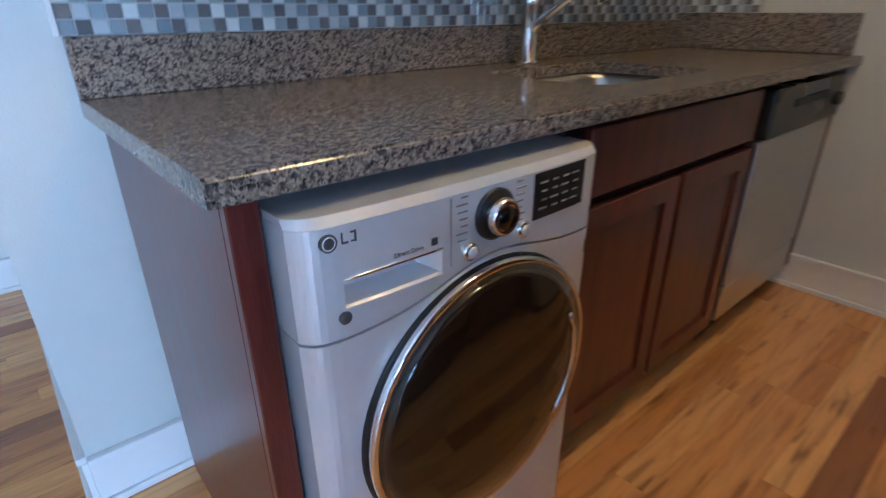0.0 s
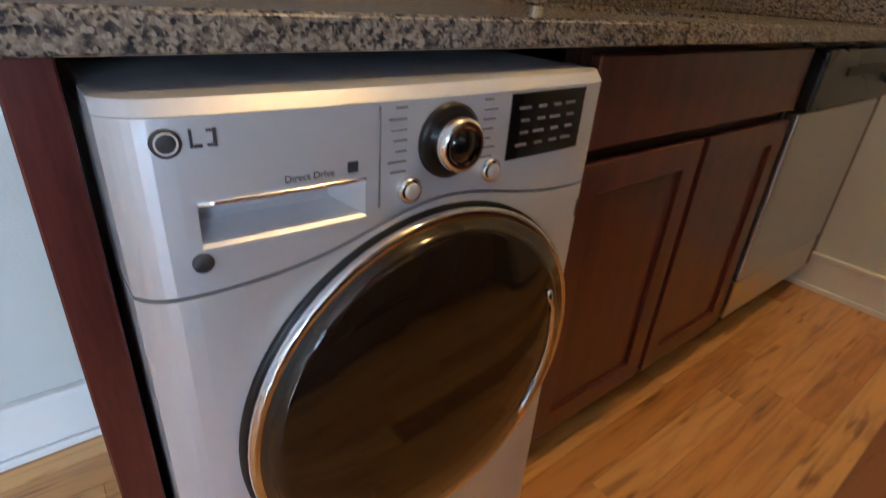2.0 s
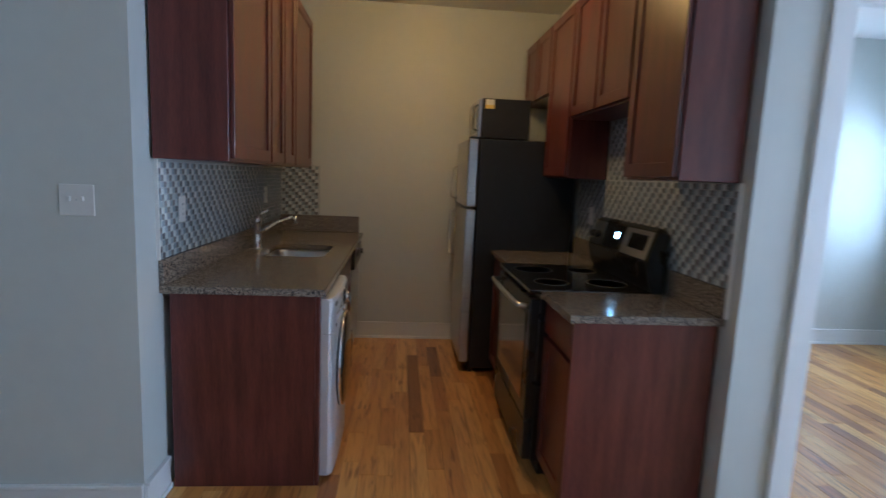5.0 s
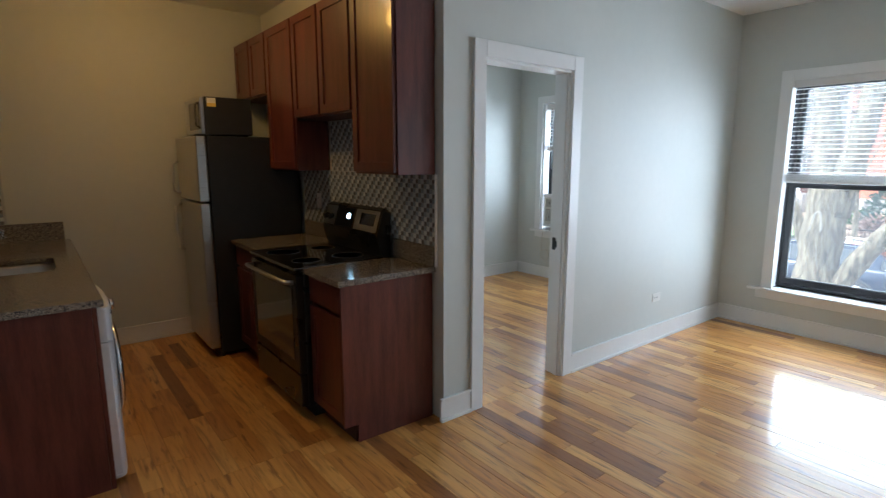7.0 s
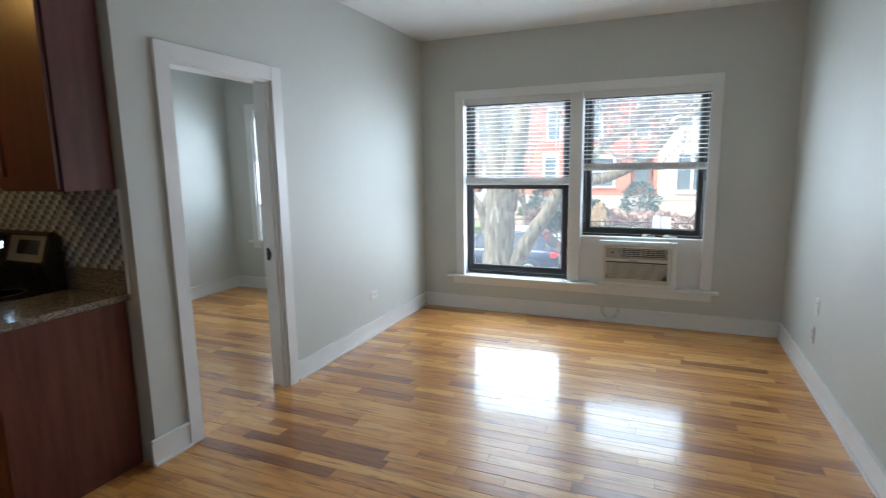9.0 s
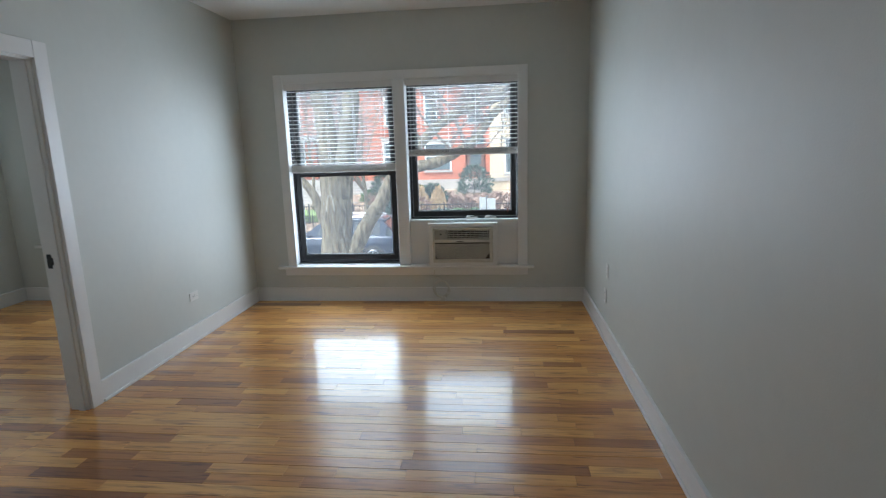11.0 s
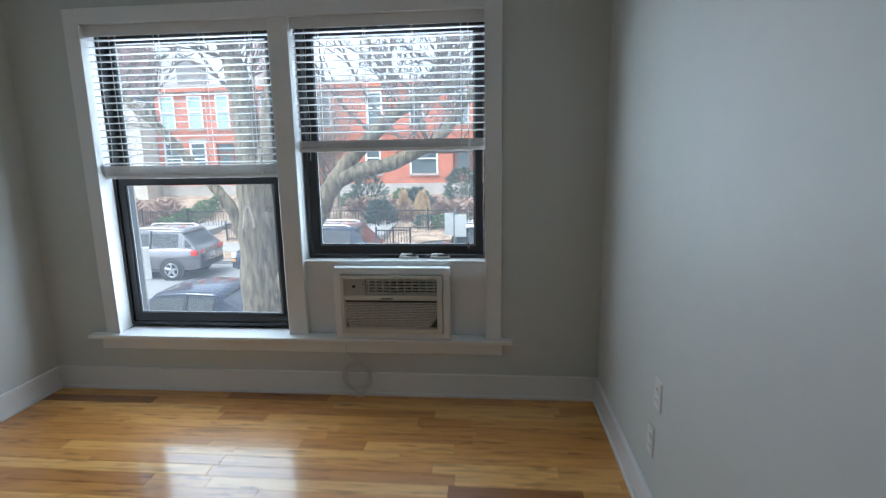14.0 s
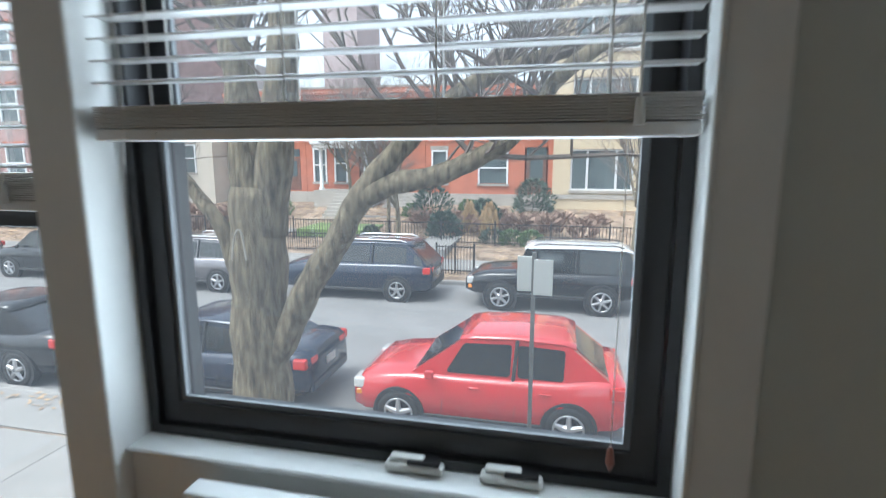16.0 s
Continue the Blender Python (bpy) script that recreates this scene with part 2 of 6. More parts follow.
def ring_into(bm, x0, z0, x1, z1, ya, yb, l, r, b, t):
    """A flat rectangular frame as one piece; l, r, b, t: widths of its members."""
    loops = []
    for y in (ya, yb):
        for q in (((x0, z0), (x1, z0), (x1, z1), (x0, z1)), ((x0 + l, z0 + b), (x1 - r, z0 + b), (x1 - r, z1 - t), (x0 + l, z1 - t))):
            loops.append([bm.verts.new((x, y, z)) for x, z in q])
    o0, i0, o1, i1 = loops
    for a, c in ((o0, i0), (o1, i1), (o0, o1), (i0, i1)):
        for k in range(4):
            j = (k + 1) % 4
            bm.faces.new((a[k], a[j], c[j], c[k]))
    bmesh.ops.recalc_face_normals(bm, faces=bm.faces)


def rim_frame(x0, z0, x1, z1, ya, yb, l, r=None, b=None, t=None, bevel=0.0):
    bm = bmesh.new()
    ring_into(bm, x0, z0, x1, z1, ya, yb, l, l if r is None else r, l if b is None else b, l if t is None else t)
    if bevel:
        bmesh.ops.bevel(bm, geom=list(bm.edges), offset=bevel, segments=1, affect="EDGES")
    return bm


def mesh_of(name, bm, material, smooth=False):
    me = bpy.data.meshes.new(name)
    bm.to_mesh(me)
    bm.free()
    me.materials.append(material)
    if smooth:
        for p in me.polygons:
            p.use_smooth = True
    return me


def part(name, bm, material, parent, label="", smooth=False):
    ob = new(name, mesh_of(name, bm, material, smooth))
    ob.parent = parent
    if label:
        ob["label"] = label
    return ob


def thing(name, label, category, group="", at=(0, 0, 0), rz=0):
    ob = new(name)
    ob.matrix_world = pose(*at, 0, 0, rz)
    return tagged(ob, label, category, group)


def structure(name, bm, material, label, category="wall", smooth=False):
    ob = new(name, mesh_of(name, bm, material, smooth))
    return tagged(ob, label, category, kind="structure")
bulb = bpy.data.lights.new("kitchen_light", "POINT")
bulb.energy, bulb.color, bulb.shadow_soft_size = LAMP, (1.0, 0.52, 0.10), 0.07
new("kitchen_light", bulb).matrix_world = pose(-1.35, -1.12, 2.59)
# added area lamps in the window openings, standing in for stronger sky light
area("living_window_fill", (1.6, N_WALL + 0.21, 1.27), (1.6, 0.0, 1.27), 2.2, 1.75, WINDOW_FILL, (0.82, 0.92, 1.0))
area("bedroom_window_fill", (-1.72, N_WALL + 0.21, 1.4), (-1.72, 0.0, 1.4), 1.05, 1.4, WINDOW_FILL * 0.5, (0.82, 0.92, 1.0))
SMOKED = mat("smoked_door_glass", (0.022, 0.013, 0.008), 0.05, vary=0.15, scale=2, coat=0.3)
BOWL = mat("grey_inner_bowl", (0.12, 0.11, 0.1), 0.3, vary=0.1)
DARKTEXT = mat("dark_grey_print", (0.05, 0.05, 0.055), 0.5, vary=0.05)
GREYTEXT = mat("grey_print", (0.22, 0.22, 0.22), 0.5, vary=0.05)
CLOCK = mat_emit("clock_digits", (0.55, 0.85, 1.0), 3.0)
PAPER = mat("white_paper", (0.75, 0.73, 0.66), 0.8, vary=0.04)
YELLOW = mat("yellow_print", (0.75, 0.55, 0.12), 0.8, vary=0.05)
LAMPGLASS = mat_emit("lit_frosted_glass", (1.0, 0.72, 0.40), GLOW)

# ---- the rooms ----
W, N, S, E_ = -2.655, 3.41, -3.7, 3.365     # kitchen back wall, window wall, rear wall, long right wall
CZ = 2.78                                  # ceiling
KS, KN = -2.25, 0.012                      # kitchen side walls
T = 0.12
BW = -2.70                                 # bedroom far wall
RX = -0.23                                 # rear corner wall
WX0, WX1, WZ0, WZ1 = 0.445, 2.735, 0.343, 2.185
D0, D1, DZ = 0.298, 1.072, 2.085            # doorway
BX0, BX1, BZ0, BZ1 = -2.3, -1.15, 0.62, 2.2

structure("wall_north", boxes((-0.06, N, 0, WX0, N + 0.3, CZ), (WX1, N, 0, E_ + T, N + 0.3, CZ), (WX0, N, 0, WX1, N + 0.3, WZ0), (WX0, N, WZ1, WX1, N + 0.3, CZ)),
          WALL, "pale grey painted wall with a wide window opening")
structure("wall_east", box(E_, S, 0, E_ + T, N, CZ), WALL, "long plain pale grey painted wall")
structure("wall_south", box(RX - T, S - T, 0, E_ + T, S, CZ), WALL, "pale grey painted wall closing the room")
structure("wall_west_rear", box(RX - T, S, 0, RX, KS, CZ), WALL, "pale painted wall beside the kitchen")
structure("wall_kitchen_sink", box(W - T, KS - T, 0, RX - T, KS, CZ), WALL, "painted wall behind the sink counter")
structure("wall_west", boxes((-T, KN, 0, 0, D0, CZ), (-T, D1, 0, 0, N, CZ), (-T, D0, DZ, 0, D1, CZ)), WALL, "pale grey painted wall with a doorway")
structure("wall_kitchen_side", box(W, KN, 0, -T, KN + T, CZ), WALL, "painted wall between kitchen and bedroom")
structure("wall_kitchen_back", box(W - T, KS, 0, W, KN + T, CZ), WALL, "painted wall at the end of the kitchen")
structure("wall_bedroom_north", boxes((BW - T, N, 0, BX0, N + 0.3, CZ), (BX1, N, 0, -0.06, N + 0.3, CZ), (BX0, N, 0, BX1, N + 0.3, BZ0), (BX0, N, BZ1, BX1, N + 0.3, CZ)), WALL, "painted bedroom wall with a window opening")
structure("wall_bedroom_west", box(BW - T, KN + T, 0, BW, N, CZ), WALL, "painted bedroom wall")
structure("ceiling", box(W - T, S - T, CZ, E_ + T, N + 0.3, CZ + 0.15), CEIL, "flat white painted ceiling", "ceiling")
floor = structure("floor", box(W - T, S - T, -0.2, E_ + T, N + 0.3, -0.012), SUBFLOOR, "glossy honey-coloured hickory strip floor", "floor")


def base_run(name, x0, y0, x1, y1, side):
    """Tall baseboard with a thin cap and a shoe moulding along a wall; side: the way it faces."""
    ob = tagged(new(name), "tall white painted baseboard with shoe moulding", "baseboard", kind="structure")
    for nm, d, z0, z1 in (("board", 0.014, 0.0, 0.126), ("cap", 0.021, 0.126, 0.143), ("shoe", 0.012, 0.0, 0.02)):
        if side[0]:
            r = (x0, y0, z0, x0 + side[0] * d, y1, z1)
        else:
            r = (x0, y0, z0, x1, y0 + side[1] * d, z1)
        if nm == "shoe":
            off = 0.0145
            r = (r[0] + side[0] * off, r[1] + side[1] * off, r[2], r[3] + side[0] * off, r[4] + side[1] * off, r[5])
            r = (r[0], y0, r[2], r[3], y1, r[5]) if side[0] else (x0, r[1], r[2], x1, r[4], r[5])
        r = (min(r[0], r[3]), min(r[1], r[4]), r[2], max(r[0], r[3]), max(r[1], r[4]), r[5])
        part(nm, box(*r, bevel=0.003, seg=2), TRIM, ob)
    return ob


base_run("baseboard", 0, 1.160, 0, N, (1, 0))
base_run("baseboard", 0, N, E_, N, (0, -1))
base_run("baseboard", E_, S, E_, N - 0.03, (-1, 0))
base_run("baseboard", RX, S, E_, S, (0, 1))
base_run("baseboard", RX, S + 0.03, RX, KS, (1, 0))
base_run("baseboard", -0.44, KS, RX, KS, (0, 1))
base_run("baseboard", W, -1.66, W, -0.7, (1, 0))
base_run("baseboard", 0, -0.018, 0, 0.212, (1, 0))
base_run("baseboard", BW, KN + T, BW, N, (1, 0))
base_run("baseboard", BW + 0.03, N, -T, N, (0, -1))

# door casing: flat boards on both faces of the wall, jambs and a stop
door_1 = tagged(new("door_1"), "open white-painted doorway with flat casing boards", "doorway", kind="structure")
for xa, xb in ((0.0, 0.02), (-T - 0.02, -T)):
    part("casing", box(xa, D0 - 0.085, 0, xb, D0 + 0.005, DZ + 0.085, 0.002), TRIM, door_1)
    part("casing", box(xa, D1 - 0.005, 0, xb, D1 + 0.087, DZ + 0.085, 0.002), TRIM, door_1)
    part("casing", box(xa, D0 + 0.006, DZ - 0.005, xb, D1 - 0.006, DZ + 0.085, 0.002), TRIM, door_1)
part("jamb", box(-T + 0.001, D0, 0, -0.001, D0 + 0.018, DZ), TRIM, door_1)
part("jamb", box(-T + 0.001, D1 - 0.018, 0, -0.001, D1, DZ), TRIM, door_1)
part("jamb", box(-T + 0.001, D0 + 0.019, DZ - 0.018, -0.001, D1 - 0.019, DZ), TRIM, door_1)
part("door_stop", box(-0.055, D1 - 0.03, 0, -0.02, D1 - 0.0185, DZ - 0.02), TRIM, door_1)
part("strike_plate", boxes((-0.105, D1 - 0.021, 0.90, -0.075, D1 - 0.0185, 0.985), (-0.072, D1 - 0.026, 0.92, -0.06, D1 - 0.0185, 0.965), bevel=0.002), BLACK, door_1, "black metal strike plate")


# ---- windows ----
def sash(parent, x0, x1, z0, z1, y, w=0.045, wb=0.05):
    """One black aluminium sash with its glass."""
    s = part("sash", rim_frame(x0, z0, x1, z1, y, y + 0.035, w, w, wb, w, bevel=0.002), WINBLACK, parent)
    g = part("pane", box(x0 + w - 0.004, y + 0.014, z0 + wb - 0.004, x1 - w + 0.004, y + 0.02, z1 - w + 0.004), GLASS, s)
    g.visible_shadow = False
    part("bead", boxes((x0 + w, y + 0.006, z0 + wb, x0 + w + 0.012, y + 0.013, z1 - w), (x1 - w - 0.012, y + 0.006, z0 + wb, x1 - w, y + 0.013, z1 - w), (x0 + w + 0.012, y + 0.006, z0 + wb, x1 - w - 0.012, y + 0.013, z0 + wb + 0.012)), BEAD, s)
    return s


def hung_window(name, x0, x1, z0, z1, meet, y, label):
    """Black double-hung window: frame with tracks, lower sash inside, upper sash behind it."""
    w = tagged(new(name), label, "window", kind="structure")
    part("window_frame", rim_frame(x0, z0, x1, z1, y - 0.005, y + 0.11, 0.022, 0.022, 0.02, 0.022), WINBLACK, w)
    sash(w, x0 + 0.024, x1 - 0.024, z0 + 0.022, meet, y + 0.008)
    sash(w, x0 + 0.024, x1 - 0.024, meet - 0.045, z1 - 0.024, y + 0.055)
    part("outer_brick_mould", boxes((x0 - 0.03, y + 0.112, z0 - 0.03, x0 + 0.012, y + 0.16, z1), (x1 - 0.012, y + 0.112, z0 - 0.03, x1 + 0.03, y + 0.16, z1), (x0 + 0.012, y + 0.112, z0 - 0.03, x1 - 0.012, y + 0.17, z0 + 0.012)), BEAD, w)
    return w


BEAD = mat("grey_glazing_bead", (0.15, 0.16, 0.17), 0.4, vary=0.05)
WY = N + 0.11
win1 = hung_window("window_1", 0.446, 1.526, 0.386, 2.17, 1.315, WY, "tall black aluminium double-hung window with a white blind")
win2 = hung_window("window_2", 1.654, 2.728, 0.824, 2.17, 1.50, WY, "shorter black aluminium double-hung window above an air conditioner")
for lx in (2.264, 2.45):
    lk = part("sash_lift", boxes((lx - 0.058, WY - 0.038, 0.826, lx + 0.058, WY - 0.008, 0.842), (lx - 0.05, WY - 0.03, 0.842, lx + 0.02, WY - 0.008, 0.854), bevel=0.006, seg=3), PLASTIC, win2, "white plastic sash latch")
    part("thumb_slot", box(lx - 0.012, WY - 0.036, 0.8425, lx + 0.05, WY - 0.014, 0.851, 0.002), BLACK, lk)
trim = tagged(new("trim"), "white painted window casing with a sill and apron", "window trim", kind="structure")
CX0, CX1, CT = 0.372, 2.808, 2.256
part("casing", box(CX0, N - 0.02, 0.370, WX0 + 0.012, N, CT, 0.002), TRIM, trim)
part("casing", box(WX1 - 0.012, N - 0.02, 0.370, CX1, N, CT, 0.002), TRIM, trim)
part("casing", box(WX0 + 0.013, N - 0.02, WZ1 - 0.012, WX1 - 0.013, N, CT, 0.002), TRIM, trim)
part("casing_edge", boxes((WX0 + 0.012, N - 0.026, 0.370, WX0 + 0.02, N - 0.002, WZ1 - 0.013), (WX1 - 0.02, N - 0.026, 0.370, WX1 - 0.012, N - 0.002, WZ1 - 0.013), bevel=0.002), TRIM, trim)
part("mullion", box(1.532, N + 0.006, 0.370, 1.648, N + 0.2, 2.188, 0.003), TRIM, trim)
part("panel", box(1.649, N + 0.05, 0.370, WX1 - 0.001, N + 0.09, 0.812, 0.002), TRIM, trim)
part("stool", box(1.649, N + 0.035, 0.812, WX1 - 0.001, N + 0.2, 0.823, 0.003), TRIM, trim)
part("reveal", boxes((WX0 + 0.0005, N + 0.001, 0.370, WX0 + 0.006, N + 0.2, 2.188), (WX1 - 0.006, N + 0.001, 0.824, WX1 - 0.0005, N + 0.2, 2.188), (WX0 + 0.007, N + 0.001, 2.176, WX1 - 0.007, N + 0.2, 2.1895)), TRIM, trim)
part("sill", box(0.272, N - 0.055, 0.344, 2.872, N + 0.2, 0.369, 0.005, 2), TRIM, trim)
part("apron", box(0.335, N - 0.02, 0.272, 2.812, N - 0.001, 0.343, 0.003), TRIM, trim)


def blind(x0, x1, ztop, zbot, y, label, spare):
    """Two-inch blind, slats open: head with valance, slats, ladder cords, stacked slats on the bottom rail, wand."""
    b = thing("window_blind", label, "blind", "white window blinds")
    part("valance", box(x0 - 0.008, y - 0.052, ztop - 0.062, x1 + 0.008, y - 0.044, ztop, 0.002), SLAT, b)
    part("headrail", box(x0, y - 0.043, ztop - 0.04, x1, y + 0.012, ztop), SLAT, b)
    pitch, z, k = 0.0386, ztop - 0.075, 0
    me = None
    while z > zbot + 0.075:
        if me is None:
            bm = bmesh.new()
            prof = ((-0.024, -0.002), (-0.012, 0.0015), (0, 0.0025), (0.012, 0.0015), (0.024, -0.002))
            top = [[bm.verts.new((x, yy, zz + 0.0014)) for yy, zz in prof] for x in (0, x1 - x0)]
            bot = [[bm.verts.new((x, yy, zz - 0.0014)) for yy, zz in prof] for x in (0, x1 - x0)]
            for i in range(4):
                bm.faces.new((top[0][i], top[1][i], top[1][i + 1], top[0][i + 1]))
                bm.faces.new((bot[0][i + 1], bot[1][i + 1], bot[1][i], bot[0][i]))
                for e in (0, 1):
                    bm.faces.new((top[e][i], top[e][i + 1], bot[e][i + 1], bot[e][i]))
            bm.faces.new((top[0][0], bot[0][0], bot[1][0], top[1][0]))
            bm.faces.new((top[0][4], top[1][4], bot[1][4], bot[0][4]))
            bmesh.ops.recalc_face_normals(bm, faces=bm.faces)
            me = mesh_of("slat", bm, SLAT)
        s = new("slat", me)
        s.parent = b
        s.location = (x0, y - 0.015, z)
        s.rotation_euler = (radians(3 + random.uniform(-1.5, 1.5)), random.uniform(-0.0012, 0.0012), 0)
        z -= pitch
        k += 1
    for i in range(spare):
        a = random.uniform(-0.002, 0.002)
        part("stacked_slat", box(x0 + a, y - 0.041 - a, zbot + 0.024 + i * 0.0045, x1 + a, y + 0.011 - a, zbot + 0.0268 + i * 0.0045), SLAT, b)
    part("bottom_rail", box(x0, y - 0.042, zbot, x1, y + 0.012, zbot + 0.022, 0.004, 2), SLAT, b)
    n = 4
    for i in range(n):
        x = x0 + 0.13 + (x1 - x0 - 0.26) * i / (n - 1)
        part("ladder_cord", boxes((x - 0.0012, y - 0.0415, zbot + 0.02, x + 0.0012, y - 0.0395, ztop - 0.04), (x - 0.0012, y + 0.0095, zbot + 0.02, x + 0.0012, y + 0.0115, ztop - 0.04)), CORD, b)
        part("rail_button", tube((x, y - 0.0435, zbot + 0.011), (x, y - 0.040, zbot + 0.011), 0.007, sides=10), PLASTIC, b)
    part("pull_cord", sweep([(x0 + 0.07 + 0.006 * math.sin(i * 1.3), y - 0.05, ztop - 0.05 - 0.09 * i) for i in range(int((ztop - zbot) / 0.09) + 1)], 0.0016, 6), CORD, b)
    part("wand", sweep([(x1 - 0.09, y - 0.05, ztop - 0.06), (x1 - 0.088, y - 0.05, zbot + 0.055)], 0.0022, 6), CORD, b)
    part("tassel", tube((x1 - 0.088, y - 0.05, zbot + 0.055), (x1 - 0.088, y - 0.05, zbot + 0.016), 0.006, 0.009, 10), PLASTIC, b)
    return b


CORD = mat("blind_cord", (0.7, 0.69, 0.66), 0.8, vary=0.05)
blind(0.462, 1.524, 2.176, 1.315, N + 0.075, "white two-inch blind pulled up to half the window", 12)
blind(1.662, 2.716, 2.176, 1.452, N + 0.075, "white two-inch blind half raised over the shorter window", 9)
cordl = thing("hanging_cord", "thin cord hanging down the pane with a red-brown tassel", "cord", at=(2.62, N + 0.07, 1.45))
part("line", box(-0.0008, -0.0008, -0.52, 0.0008, 0.0008, 0.02), CORD, cordl)
part("tassel", lathe([(0.003, 0), (0.006, -0.01), (0.008, -0.03), (0.002, -0.045)], (0, 0, -0.52), sides=10), mat("brown_wood_bead", (0.16, 0.05, 0.03), 0.4), cordl)


# ---- air conditioner ----
def conditioner(x0, x1, z0, z1, yf, label):
    a = thing("air_conditioner", label, "air conditioner", at=(x0, yf, z0))
    w, h = x1 - x0, z1 - z0
    f = 0.04
    part("wall_frame", rim_frame(0, 0, w, h, 0.03, 0.08, f, f, f * 0.8, f, bevel=0.003), TRIM, a, "white painted wooden frame")
    bx0, bx1, bz0, bz1 = f + 0.004, w - f - 0.004, f * 0.8 + 0.004, h - f - 0.004
    part("body", rim_frame(bx0, bz0, bx1, bz1, 0.012, 0.09, 0.018, 0.03, 0.03, 0.02, bevel=0.003), ACBODY, a)
    part("divider", box(bx0 + 0.0175, 0.012, bz1 - 0.145, bx1 - 0.0295, 0.059, bz1 - 0.115, 0.003), ACBODY, a)
    part("back_plate", box(bx0 + 0.0175, 0.0602, bz0 + 0.0295, bx1 - 0.0295, 0.09, bz1 - 0.0195), ACBODY, a)
    part("control_panel", box(bx0 + 0.019, 0.016, bz1 - 0.114, bx0 + 0.145, 0.055, bz1 - 0.021, 0.003), ACPANEL, a, "grey-beige control panel")
    part("button", box(bx0 + 0.07, 0.013, bz1 - 0.07, bx0 + 0.088, 0.0155, bz1 - 0.055), BLACK, a)
    part("indicator", box(bx0 + 0.128, 0.013, bz1 - 0.052, bx0 + 0.134, 0.0155, bz1 - 0.044), BLACK, a)
    part("outlet_cavity", box(bx0 + 0.15, 0.05, bz1 - 0.112, bx1 - 0.034, 0.059, bz1 - 0.024), BLACK, a)
    for i in range(5):
        z = bz1 - 0.105 + i * 0.018
        part("outlet_vane", box(bx0 + 0.15, 0.018, z, bx1 - 0.034, 0.045, z + 0.004), ACBODY, a)
    for i in range(10):
        x = bx0 + 0.16 + i * (bx1 - bx0 - 0.21) / 9
        part("outlet_fin", box(x, 0.022, bz1 - 0.112, x + 0.004, 0.044, bz1 - 0.024), ACBODY, a)
    for i in range(2):
        x = bx0 + 0.24 + i * 0.08
        part("vane_tab", box(x, 0.012, bz1 - 0.072, x + 0.018, 0.024, bz1 - 0.062, 0.002), PLASTIC, a)
    # dark plate painted as the shade between the louvres
    part("intake_shade_plate", box(bx0 + 0.02, 0.044, bz0 + 0.032, bx1 - 0.032, 0.052, bz1 - 0.148), ACDARK, a)
    rows = int((bz1 - 0.15 - bz0 - 0.032) / 0.0098)
    for i in range(rows):
        z = bz0 + 0.034 + i * 0.0098
        inset = max(0.0, 0.05 - 0.008 * i) if i < 7 else 0.0
        part("intake_louvre", box(bx0 + 0.0185 + inset * 0.5, 0.016, z, bx1 - 0.0305 - inset, 0.0185, z + 0.0054), ACBODY, a)
    part("maker_mark", box((bx0 + bx1) / 2 - 0.06, 0.0105, bz1 - 0.137, (bx0 + bx1) / 2 + 0.01, 0.0118, bz1 - 0.13), ACDARK, a)
    return a


ACPANEL = mat("taupe_plastic", (0.38, 0.36, 0.31), 0.4, vary=0.05)
# grey darkened for shade behind the louvres; the maker mark shares it
ACDARK = mat("louvre_shade_and_mark_grey", (0.075, 0.07, 0.06), 0.7, vary=0.1)
conditioner(1.838, 2.515, 0.3695, 0.795, N - 0.065, "cream through-wall air conditioner set in a white frame under the window")
cd = thing("power_cord", "coiled cream power cord with a white plug hanging against the baseboard", "cord", at=(1.965, N - 0.035, 0.128))
loop = [(0.075 * math.cos(a) - 0.01 * k, -0.008 - 0.006 * k, 0.085 * math.sin(a) + 0.005 * k) for k in range(3) for a in [2 * math.pi * i / 18 + 0.4 for i in range(18)]]
part("cord", sweep([(-0.075, 0.02, 0.2), (-0.078, 0, 0.14), (-0.03, -0.006, 0.11)] + loop, 0.0042, 7), ACBODY, cd, smooth=True)
part("plug", box(-0.02, -0.04, -0.115, 0.03, -0.012, -0.07, 0.006, 2), PLASTIC, cd)


# ---- outlets and switches ----
def plate(name, m, label, kind):
    """Wall plate in its own plane: local x along the wall, z up, facing -y."""
    o = new(name)
    o.matrix_world = m
    tagged(o, label, "wall plate", "white wall plates")
    w, h = (0.036, 0.058) if kind != "double" else (0.062, 0.058)
    if kind == "flat":
        w, h = 0.058, 0.036
    part("cover", box(-w, -0.006, -h, w, 0, h, 0.003, 2), PLASTIC, o)
    if kind in ("outlet", "flat"):
        for s in (-1, 1):
            c = (0.021 * s, 0) if kind == "flat" else (0, 0.021 * s)
            r = part("receptacle", box(c[0] - 0.014, -0.0085, c[1] - 0.013, c[0] + 0.014, -0.0062, c[1] + 0.013, 0.002), PLASTIC, o)
            part("slot", boxes((c[0] - 0.007, -0.0092, c[1] - 0.004, c[0] - 0.005, -0.0087, c[1] + 0.005), (c[0] + 0.005, -0.0092, c[1] - 0.004, c[0] + 0.007, -0.0087, c[1] + 0.005)), BLACK, r)
    elif kind == "double":
        for s in (-1, 1):
            part("toggle", box(0.023 * s - 0.005, -0.017, -0.004, 0.023 * s + 0.005, -0.0062, 0.014, 0.002), PLASTIC, o)
    part("screw", boxes((-0.003, -0.0075, -0.003, 0.003, -0.0062, 0.003)), STEEL, o)
    return o


